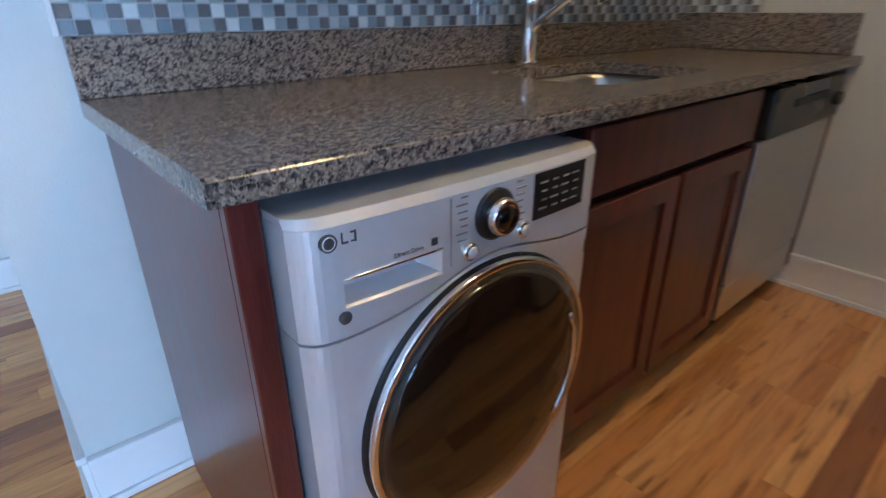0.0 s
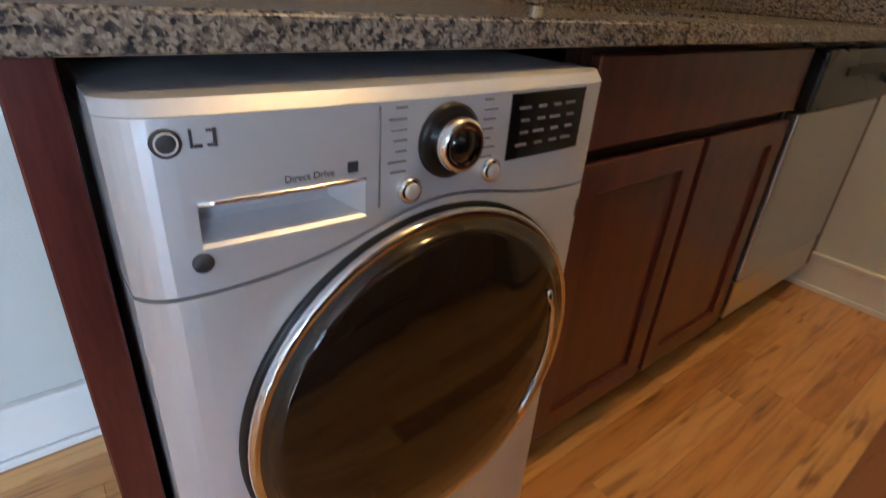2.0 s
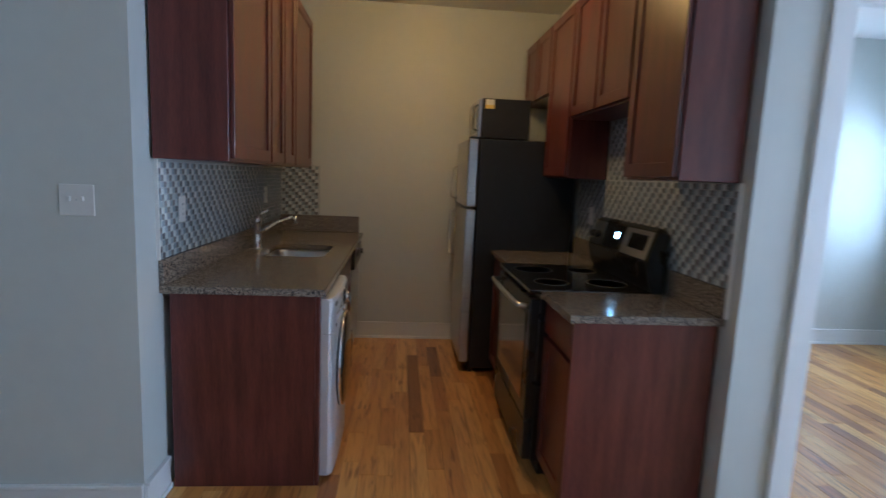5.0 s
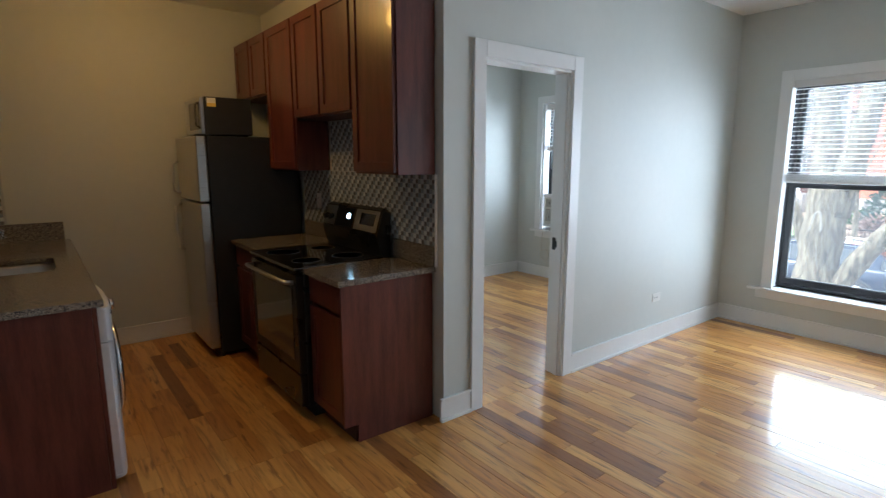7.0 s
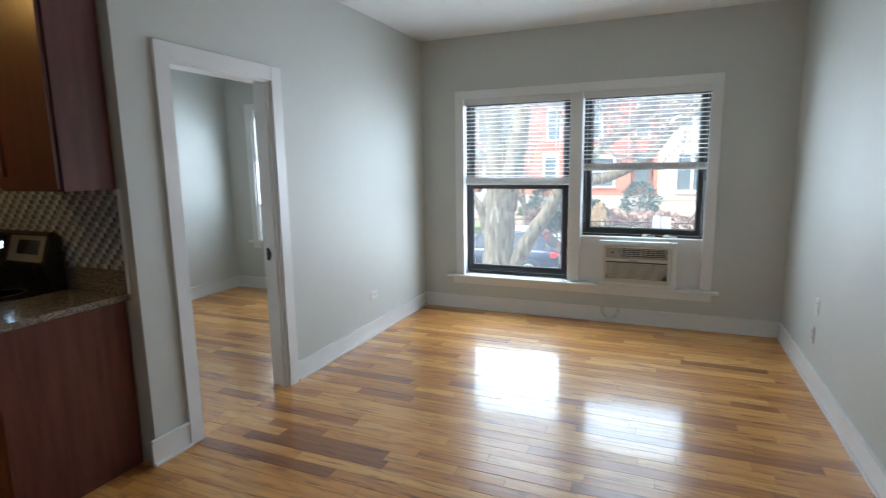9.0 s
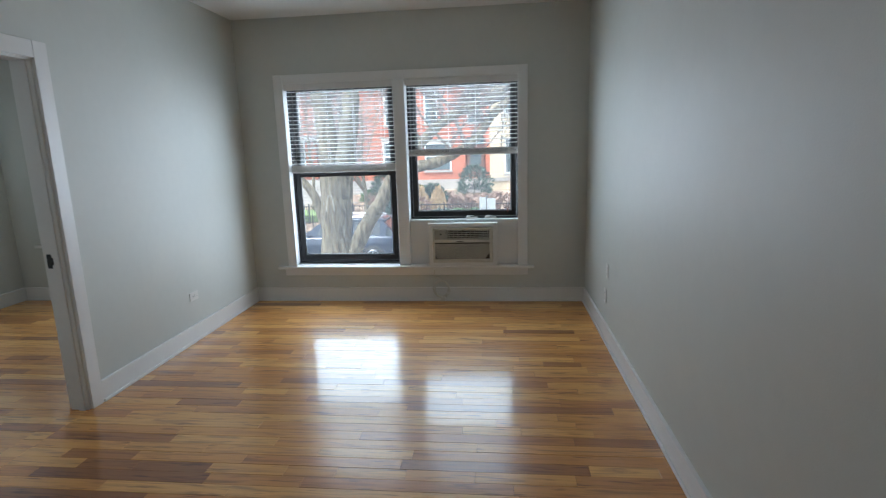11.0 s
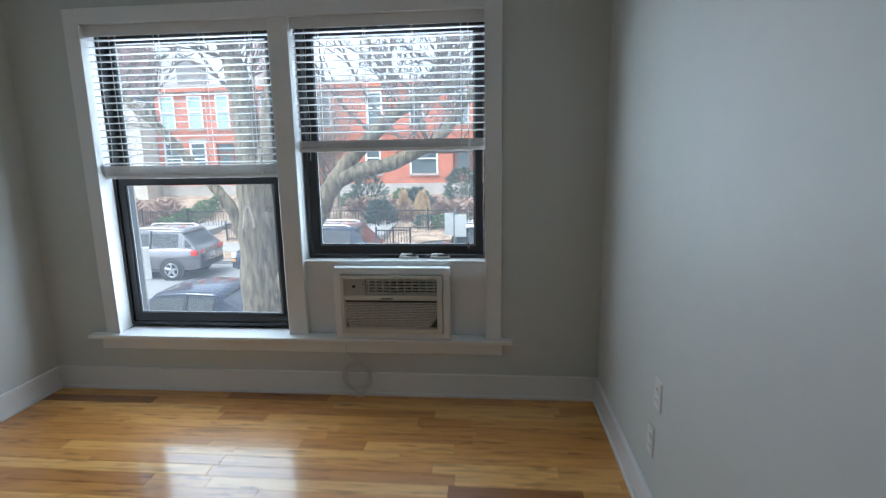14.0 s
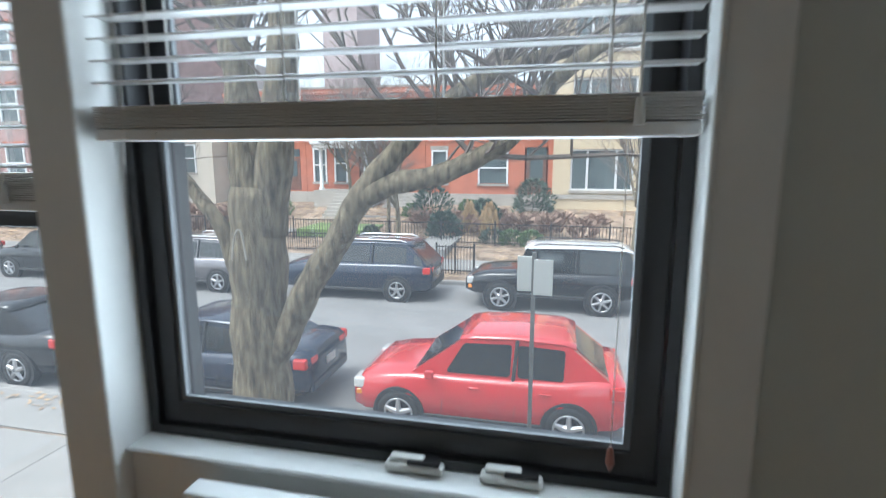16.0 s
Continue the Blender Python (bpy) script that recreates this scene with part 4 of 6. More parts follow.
for xa, xb, lab in ((-0.49, -0.07, "speckled granite countertop beside the stove"), (-1.835, -1.258, "speckled granite countertop beside the refrigerator")):
    t2 = thing("countertop", lab, "countertop", "granite countertops by the stove")
    part("slab", box(xa, -0.605, 0.882, xb, KN - 0.001, 0.914, 0.003, 2), GRANITE, t2)
    part("backsplash", box(xa, KN - 0.022, 0.9145, xb, KN - 0.001, 1.03, 0.002), GRANITE, t2)

st = thing("stove", "black and stainless electric range with a glass cooktop", "stove", at=(-1.252, 0, 0))
sw = 0.755
part("body", box(0.003, -0.60, 0.075, sw - 0.003, -0.02, 0.895, 0.003), BLACK, st)
ct = part("cooktop", box(0, -0.655, 0.896, sw, -0.075, 0.918, 0.006, 2), BLACK_GLASS, st, "black glass cooktop")
for cx, cy, r in ((0.2, -0.5, 0.105), (0.56, -0.5, 0.085), (0.2, -0.22, 0.08), (0.56, -0.22, 0.1)):
    part("burner_ring", lathe([(r, 0), (r, 0.0008), (r - 0.004, 0.0008), (r - 0.004, 0)], (cx, cy, 0.9182), sides=40), GREYTEXT, ct)
od = part("oven_door", boxes((0.004, -0.648, 0.29, sw - 0.004, -0.602, 0.872), bevel=0.006, seg=2), BLACK, st, "black oven door with a dark window")
part("oven_window", box(0.07, -0.6515, 0.36, sw - 0.07, -0.6485, 0.79, 0.001), BLACK_GLASS, od)
part("oven_handle", sweep([(0.04, -0.65, 0.83), (0.05, -0.695, 0.835), (0.12, -0.705, 0.838), (sw / 2, -0.71, 0.84), (sw - 0.12, -0.705, 0.838), (sw - 0.05, -0.695, 0.835), (sw - 0.04, -0.65, 0.83)], 0.013, 10), STEEL, od, smooth=True)
part("storage_drawer", box(0.004, -0.645, 0.085, sw - 0.004, -0.602, 0.28, 0.006, 2), BLACK, st)
part("foot_plinth", box(0.02, -0.56, 0, sw - 0.02, -0.06, 0.0749), BLACK_MATTE, st)
bg = bmesh.new()
prof = ((-0.075, 0.9), (-0.105, 0.99), (-0.12, 1.06), (-0.075, 1.205), (-0.05, 1.218), (-0.022, 1.205), (-0.022, 0.9))
ends = []
for x, sc in ((0.0, 0.94), (0.02, 1.0), (sw - 0.02, 1.0), (sw, 0.94)):
    ends.append([bg.verts.new((x, y, 0.9 + (z - 0.9) * sc)) for y, z in prof])
for a, b in zip(ends, ends[1:]):
    for i in range(len(prof)):
        j = (i + 1) % len(prof)
        bg.faces.new((a[i], b[i], b[j], a[j]))
bg.faces.new(ends[0])
bg.faces.new(ends[-1])
bmesh.ops.recalc_face_normals(bg, faces=bg.faces)
guard = part("backguard", bg, BLACK, st, "black backguard with controls")


def on_guard(name, x0, x1, u0, u1, material, parent, out=0.003):
    """Inlay on the sloping face of the backguard; u runs up the slope."""
    p0, p1 = Vector((0, -0.12, 1.06)), Vector((0, -0.075, 1.205))
    nrm = Vector((0, -(p1 - p0).z, (p1 - p0).y)).normalized()
    bm = bmesh.new()
    vs = [bm.verts.new(p0.lerp(p1, u) + nrm * o + Vector((x, 0, 0))) for o in (0.0005, out) for x, u in ((x0, u0), (x1, u0), (x1, u1), (x0, u1))]
    for f in ((0, 1, 2, 3), (4, 5, 6, 7), (0, 1, 5, 4), (1, 2, 6, 5), (2, 3, 7, 6), (3, 0, 4, 7)):
        bm.faces.new([vs[i] for i in f])
    bmesh.ops.recalc_face_normals(bm, faces=bm.faces)
    return part(name, bm, material, parent)


on_guard("control_plate", sw - 0.31, sw - 0.02, 0.05, 0.95, STEEL, guard, 0.002)
on_guard("control_plate", 0.02, 0.17, 0.05, 0.95, STEEL, guard, 0.002)
on_guard("display_glass", 0.2, sw - 0.34, 0.08, 0.92, BLACK_GLASS, guard, 0.003)
on_guard("touch_panel", sw - 0.24, sw - 0.06, 0.3, 0.8, BLACK_GLASS, guard, 0.004)
for i, x in enumerate((0.335, 0.352, 0.369)):
    on_guard("clock_digit", x, x + 0.011, 0.45, 0.68, CLOCK, guard, 0.0045)
for x in (0.06, 0.13):
    part("control_knob", tube((x, -0.1, 1.13), (x, -0.135, 1.12), 0.02, 0.017, 18), BLACK, guard)

fr = thing("refrigerator", "top-freezer refrigerator with stainless doors and black sides", "refrigerator", at=(-2.50, 0, 0))
fw = 0.645
part("cabinet", box(0, -0.72, 0.03, fw, -0.03, 1.685, 0.006, 2), BLACK_MATTE, fr)
for z0, z1, nm in ((0.075, 1.195, "fridge_door"), (1.208, 1.685, "freezer_door")):
    d = part(nm, box(0.001, -0.80, z0, fw - 0.001, -0.726, z1, 0.012, 3), STEEL, fr)
    za, zb = (0.78, 1.16) if nm == "fridge_door" else (1.245, 1.5)
    part("handle", sweep([(0.055, -0.802, za), (0.055, -0.845, za + 0.02), (0.055, -0.85, (za + zb) / 2), (0.055, -0.845, zb - 0.02), (0.055, -0.802, zb)], 0.012, 10), STEEL, d, smooth=True)
part("hinge_cover", box(fw - 0.08, -0.79, 1.6855, fw - 0.015, -0.70, 1.70, 0.003), BLACK, fr)
part("grille", box(0.01, -0.73, 0.0, fw - 0.01, -0.70, 0.07), BLACK, fr)
part("roller", boxes((0.05, -0.1, 0, 0.09, -0.05, 0.031), (fw - 0.09, -0.1, 0, fw - 0.05, -0.05, 0.031)), BLACK, fr)
mw = thing("microwave", "black and steel microwave oven on top of the refrigerator", "microwave", at=(-2.40, -0.36, 1.686))
part("case", box(0, -0.345, 0.012, 0.47, 0, 0.285, 0.005, 2), BLACK_MATTE, mw)
part("door", box(0.002, -0.372, 0.016, 0.468, -0.346, 0.282, 0.006, 2), STEEL, mw)
part("door_window", box(0.13, -0.3745, 0.05, 0.43, -0.3725, 0.25), BLACK_GLASS, mw)
part("handle", sweep([(0.442, -0.373, 0.06), (0.442, -0.40, 0.075), (0.442, -0.40, 0.225), (0.442, -0.373, 0.24)], 0.008, 8), BLACK, mw, smooth=True)
part("foot", boxes((0.03, -0.31, 0, 0.06, -0.28, 0.0119), (0.41, -0.31, 0, 0.44, -0.28, 0.0119), (0.03, -0.06, 0, 0.06, -0.03, 0.0119), (0.41, -0.06, 0, 0.44, -0.03, 0.0119)), BLACK, mw)
part("paper_label", boxes((0.4705, -0.325, 0.215, 0.4715, -0.262, 0.278)), PAPER, mw, "white and yellow paper label")
part("label_band", boxes((0.4716, -0.325, 0.215, 0.4722, -0.262, 0.24)), YELLOW, mw)

plate("wall_outlet", pose(-0.62, KS + 0.014, 1.22, 0, 0, 180), "white outlet plate in the mosaic backsplash", "outlet")
plate("wall_outlet", pose(-2.1, KS + 0.014, 1.23, 0, 0, 180), "white outlet plate in the mosaic behind the faucet", "outlet")
plate("wall_outlet", pose(-1.55, KN - 0.014, 1.2, 0, 0, 0), "white outlet plate in the mosaic by the refrigerator", "outlet")

lampk = thing("ceiling_light", "round frosted glass ceiling light in the kitchen", "ceiling light", at=(-1.35, -1.12, CZ))
part("base", lathe([(0.0005, 0), (0.15, 0), (0.15, -0.025), (0.14, -0.03)], (0, 0, 0), sides=40), CHROME, lampk, smooth=True)
part("shade", lathe([(0.138, -0.03), (0.13, -0.065), (0.09, -0.092), (0.0005, -0.1)], (0, 0, 0), sides=40), LAMPGLASS, lampk, smooth=True)


# ---- street ----
G = -2.72
ASPHALT = mat("worn_asphalt", (0.20, 0.195, 0.19), 0.85, vary=0.18, scale=0.7, bump=0.4, bump_scale=60)
CONC = mat("pale_concrete", (0.26, 0.25, 0.235), 0.85, vary=0.1, scale=1.2, bump=0.25, bump_scale=40)
DIRT = mat("leaf_litter_soil", (0.16, 0.11, 0.075), 0.95, vary=0.4, scale=1.6, bump=0.8, bump_scale=14, second=(0.34, 0.25, 0.18), relief=0.03)
GRASS = mat("winter_lawn", (0.15, 0.22, 0.07), 0.95, vary=0.25, scale=1.4, bump=0.6, bump_scale=30)
BARK = mat("furrowed_bark", (0.075, 0.06, 0.04), 0.95, vary=0.45, scale=7, bump=1.0, bump_scale=10, second=(0.20, 0.165, 0.11), stretch=(3, 3, 0.7), relief=0.03)
TWIG = mat("grey_twig", (0.17, 0.14, 0.12), 0.9, vary=0.2, scale=3)
BRICK = mat("orange_red_brick", (0.46, 0.15, 0.085), 0.85, vary=0.16, scale=2.2, bump=0.3, bump_scale=30)
DARKBRICK = mat("dull_red_brick", (0.38, 0.24, 0.215), 0.85, vary=0.2, scale=2.0, bump=0.3, bump_scale=30)
YBRICK = mat("buff_brick", (0.55, 0.45, 0.31), 0.85, vary=0.1, scale=2.0, bump=0.3, bump_scale=30)
CREAM = mat("cream_brick", (0.56, 0.51, 0.43), 0.85, vary=0.1, scale=1.5, bump=0.2, bump_scale=30)
LIME = mat("limestone", (0.36, 0.33, 0.29), 0.8, vary=0.15, scale=1.5, bump=0.4, bump_scale=12)
WHITEP = mat("white_house_paint", (0.75, 0.76, 0.76), 0.5, vary=0.04, scale=2)
HOUSEGLASS = mat("dim_house_glass", (0.10, 0.125, 0.13), 0.08, vary=0.3, scale=1.2)
GREENSHADE = mat("pale_green_shade", (0.35, 0.50, 0.46), 0.5, vary=0.05)
IRON = mat("black_iron", (0.02, 0.02, 0.022), 0.5, vary=0.2)
TARROOF = mat("tar_roof", (0.08, 0.08, 0.08), 0.9, vary=0.2)
WOODDOOR = mat("brown_house_door", (0.16, 0.07, 0.045), 0.4, vary=0.2, scale=3)
POLE = mat("grey_painted_pole", (0.62, 0.63, 0.64), 0.45, vary=0.05, scale=3)
SIGNBACK = mat("bare_aluminium_sheet", (0.55, 0.55, 0.53), 0.4, 0.6, 0.06, 3)
EVERGREEN = mat("spruce_needles", (0.045, 0.075, 0.05), 0.8, vary=0.3, scale=6, second=(0.08, 0.115, 0.085))
BOX = mat("boxwood_leaf", (0.05, 0.10, 0.028), 0.7, vary=0.3, scale=6, second=(0.09, 0.15, 0.05))
STRAW = mat("straw_grass", (0.42, 0.29, 0.15), 0.9, vary=0.25, scale=6)
BRUSH = mat("brown_brush", (0.30, 0.20, 0.15), 0.9, vary=0.3, scale=6)

structure("ground", box(-400, N + 0.31, G - 0.5, 400, 600, G - 0.03), DIRT, "bare brown winter ground reaching far off", "ground")
structure("building_base", box(BW - T, S - T, G - 0.03, E_ + T, N + 0.3, -0.201), CREAM, "plain masonry below the apartment", "wall")
structure("road", box(-120, 9.62, G - 0.029, 120, 19.3, G), ASPHALT, "worn grey asphalt street", "road")
for nm, ya, yb in (("kerb", 9.46, 9.615), ("kerb", 19.305, 19.46)):
    structure(nm, box(-120, ya, G - 0.029, 120, yb, G + 0.13, 0.02), CONC, "pale concrete kerb", "kerb")
structure("parkway_strip", box(-120, 8.42, G - 0.029, 120, 9.455, G + 0.11), CONC, "strip of pale concrete beside the kerb", "pavement")
structure("far_parkway_strip", box(-120, 19.465, G - 0.029, 120, 21.2, G + 0.11), DIRT, "strip of fallen leaves beside the far kerb", "ground")
walkway = structure("pavement", box(-60, N + 0.31, G - 0.029, 60, 8.415, G + 0.09), DIRT, "pale concrete pavement of large square slabs", "pavement")
slab_me = mesh_of("slab", box(-0.746, -0.746, 0, 0.746, 0.746, 0.03, 0.008), CONC)
for i in range(26):
    for j in range(3):
        s = new("slab", slab_me)
        s.parent = walkway
        s.location = (-26 + i * 1.5, 4.6 + j * 1.5, G + 0.09 + random.uniform(-0.003, 0.003))
walkway2 = structure("far_pavement", box(-60, 21.205, G - 0.029, 60, 23.2, G + 0.10), CONC, "pale concrete pavement across the street", "pavement")
bm = bmesh.new()
lawn = []
for y, z in ((23.2, G + 0.10), (26.0, -2.42), (28.5, -2.1), (31.0, -1.55), (34.2, -1.3)):
    lawn.append([bm.verts.new((x, y, z)) for x in range(-60, 64, 4)])
for a, b in zip(lawn, lawn[1:]):
    for i in range(len(a) - 1):
        bm.faces.new((a[i], a[i + 1], b[i + 1], b[i]))
structure("garden_bank", bm, DIRT, "rising front gardens of brown beds", "ground")
structure("lawn", boxes((-10.3, 26.3, -2.5, -6.6, 30.5, -2.0)), GRASS, "small square of green winter lawn", "lawn")
structure("garden_path", boxes((-12.6, 23.21, -2.63, -10.9, 30.9, -2.2), (-8.3, 30.0, -2.2, -6.2, 30.9, -1.7), (-3.6, 23.21, -2.63, -2.1, 29.5, -2.25)), CONC, "pale concrete garden path", "path")


def leaf_blob(name, label, cat, at, rx, rz, material, count, size, cone=False, up=False):
    """A plant of many small leaf blades with an uneven outline and gaps."""
    bm = bmesh.new()
    for i in range(count):
        u, v = random.random(), random.random() * 2 * math.pi
        if cone:
            h = random.random() ** 1.3
            r = rx * (1 - h) * (0.55 + 0.45 * random.random())
            p = Vector((r * math.cos(v), r * math.sin(v), rz * h))
        else:
            e = random.uniform(-0.2, 1.0)
            r = rx * math.sqrt(max(0.05, 1 - e * e)) * (0.6 + 0.5 * random.random() * (1 + 0.3 * math.sin(3 * v + e * 4)))
            p = Vector((r * math.cos(v), r * math.sin(v), rz * (e + 0.2) / 1.2))
        d = Vector((math.cos(v), math.sin(v), random.uniform(0.2, 1.4) if not up else 4)).normalized()
        s = d.orthogonal().normalized()
        s.rotate(Matrix.Rotation(random.uniform(0, 6.28), 3, d))
        L, w = size * random.uniform(0.6, 1.4), size * 0.22
        vs = [bm.verts.new(q) for q in (p - s * w, p + s * w, p + d * L * 0.6 + s * w * 0.8, p + d * L, p + d * L * 0.6 - s * w * 0.8)]
        bm.faces.new(vs)
    root = thing(name, label, cat, at=at)
    part("foliage", bm, material, root)
    part("stem", tube((0, 0, -0.05), (0, 0, rz * 0.6), 0.03, 0.015, 8), TWIG, root)
    return root


for i in range(7):
    leaf_blob("boxwood_shrub", "round clipped green boxwood shrub along the path", "shrub", (-13.4 + 0.25 * (i % 2), 25.0 + i * 0.95, -2.45 + 0.13 * i), 0.5, 0.75, BOX, 420, 0.13)
for x, y, z, r, hh in ((-3.0, 27.3, -2.35, 0.75, 1.2), (-4.2, 29.8, -1.9, 1.0, 2.0), (-1.4, 29.6, -1.9, 0.8, 1.2), (1.0, 31.8, -1.5, 1.0, 1.8)):
    leaf_blob("evergreen_shrub", "blue-green evergreen shrub in the garden bed", "shrub", (x, y, z), r, hh, EVERGREEN, 900, 0.2, cone=False)
for x, y, z in ((-1.9, 28.2, -2.2), (-0.9, 28.0, -2.2)):
    leaf_blob("ornamental_grass", "straw-coloured clump of dry ornamental grass", "grass clump", (x, y, z), 0.42, 1.0, STRAW, 420, 0.55, cone=True, up=True)
for i in range(16):
    leaf_blob("dry_shrub", "leafless brown shrub in the garden bed", "shrub", (-5.2 + i * 0.62 + random.uniform(-.3, .3), random.uniform(26.8, 30.5), -2.3 + random.uniform(0, 0.35)), 0.55, 0.75, BRUSH, 200, 0.3)
for i in range(14):
    leaf_blob("dry_shrub", "leafless brown shrub behind the fence", "shrub", (-28 + i * 1.05, random.uniform(26.8, 30), -2.3), 0.8, 1.1, BRUSH, 240, 0.34)


def litter(name, label, x0, x1, y0, y1, ground, count, size, colours):
    """Fallen leaves strewn over a strip of ground."""
    rnd = random.Random(len(label))
    vs, fs = [], []
    for _ in range(count):
        x, y = rnd.uniform(x0, x1), rnd.uniform(y0, y1)
        a, s, k = rnd.uniform(0, 6.28), size * rnd.uniform(0.6, 1.5), len(vs)
        z = ground(y) + 0.012
        u, w = Vector((math.cos(a), math.sin(a), rnd.uniform(-.3, .3))) * s, Vector((-math.sin(a), math.cos(a), rnd.uniform(-.3, .3))) * s * 0.5
        p = Vector((x, y, z + abs(u.z) + abs(w.z)))
        vs += [p - u, p + w, p + u, p - w]
        fs.append((k, k + 1, k + 2, k + 3))
    me = bpy.data.meshes.new(name)
    me.from_pydata(vs, [], fs)
    me.materials.append(colours)
    return tagged(new(name, me), label, "fallen leaves", kind="stuff")


def bank(y):
    knots = ((23.2, G + 0.10), (26.0, -2.42), (28.5, -2.1), (31.0, -1.55), (34.2, -1.3))
    for (a, za), (b, zb) in zip(knots, knots[1:]):
        if y <= b:
            return za + (zb - za) * (y - a) / (b - a)
    return -1.3


LEAF = mat("dry_fallen_leaf", (0.30, 0.19, 0.11), 0.9, vary=0.5, scale=0.9, second=(0.44, 0.31, 0.19))
litter("leaf_litter", "brown fallen leaves strewn over the garden beds", -30, 14, 23.3, 33.5, bank, 7000, 0.10, LEAF)
litter("leaf_litter", "brown fallen leaves along the near kerb strip", -14, 10, 8.95, 9.42, lambda y: G + 0.11, 700, 0.045, LEAF)
litter("leaf_litter", "brown fallen leaves along the far kerb strip of soil", -28, 12, 19.5, 21.15, lambda y: G + 0.11, 3000, 0.07, LEAF)
for i in range(9):
    x, y = -6.2 + i * 0.95 + random.uniform(-.3, .3), random.uniform(24.2, 33.2)
    leaf_blob("low_evergreen_shrub", "low dark green shrub in a brown garden bed", "shrub", (x, y, bank(y)), random.uniform(0.35, 0.7), random.uniform(0.4, 0.9), BOX if i % 3 else EVERGREEN, 420, 0.14)


def fence(x0, x1, y, z0, h, label, step=0.14):
    f = thing("iron_fence", label, "fence")
    n = int((x1 - x0) / step)
    if n <= 60:
        me = mesh_of("picket", boxes((-0.01, -0.01, 0, 0.01, 0.01, h)), IRON)
        for i in range(n + 1):
            p = new("picket", me)
            p.parent, p.location = f, (x0 + i * step, y, z0)
    else:
        bm = bmesh.new()
        for i in range(n + 1):
            box_into(bm, x0 + i * step - 0.01, y - 0.01, z0, x0 + i * step + 0.01, y + 0.01, z0 + h)
        tagged(part("pickets", bm, IRON, f), kind="stuff")
    for z in (z0 + 0.12, z0 + h - 0.08):
        part("rail", box(x0, y - 0.018, z, x1, y + 0.018, z + 0.035), IRON, f)
    k = max(2, int((x1 - x0) / 2.4))
    for i in range(k + 1):
        x = x0 + (x1 - x0) * i / k
        part("post", box(x - 0.03, y - 0.03, z0 - 0.05, x + 0.03, y + 0.03, z0 + h + 0.08, 0.004), IRON, f)
    return f


fence(-30, 12, 25.9, -2.46, 1.05, "black iron picket fence along the gardens")
fence(-1.75, -0.4, 20.5, -2.62, 1.05, "low black iron guard fence round a parkway bed", 0.11)
fence(-9.5, -4.0, 23.6, -2.62, 0.9, "low black iron fence beside the pavement", 0.11)


# ---- houses ----
def house_window(h, x0, x1, z0, z1, y, shade=False, arch=True):
    w = part("window", boxes((x0 - 0.1, y - 0.06, z0 - 0.02, x0, y + 0.1, z1), (x1, y - 0.06, z0 - 0.02, x1 + 0.1, y + 0.1, z1), (x0, y - 0.06, z1 - 0.1, x1, y + 0.1, z1), (x0, y - 0.05, (z0 + z1) / 2 - 0.04, x1, y + 0.06, (z0 + z1) / 2 + 0.04)), WHITEP, h, "white-framed sash window")
    part("pane", box(x0, y + 0.03, z0, x1, y + 0.05, z1 - 0.1), GREENSHADE if shade else HOUSEGLASS, w)
    part("sill", box(x0 - 0.16, y - 0.12, z0 - 0.16, x1 + 0.16, y + 0.02, z0 - 0.03), LIME, w)
    part("lintel", box(x0 - 0.16, y - 0.07, z1 + 0.01, x1 + 0.16, y + 0.02, z1 + 0.24), LIME if arch else BRICK, w)


def front_wall(x0, x1, z0, z1, y, holes, d=0.35):
    """Front wall as strips round its openings."""
    xs = sorted({x0, x1, *[h[0] for h in holes], *[h[1] for h in holes]})
    bm = bmesh.new()
    for a, b in zip(xs, xs[1:]):
        cut = sorted((h[2], h[3]) for h in holes if h[0] <= a + 1e-6 and h[1] >= b - 1e-6)
        z = z0
        for c0, c1 in cut:
            if c0 > z:
                box_into(bm, a, y, z, b, y + d, c0)
            z = max(z, c1)
        if z < z1:
            box_into(bm, a, y, z, b, y + d, z1)
    return bm


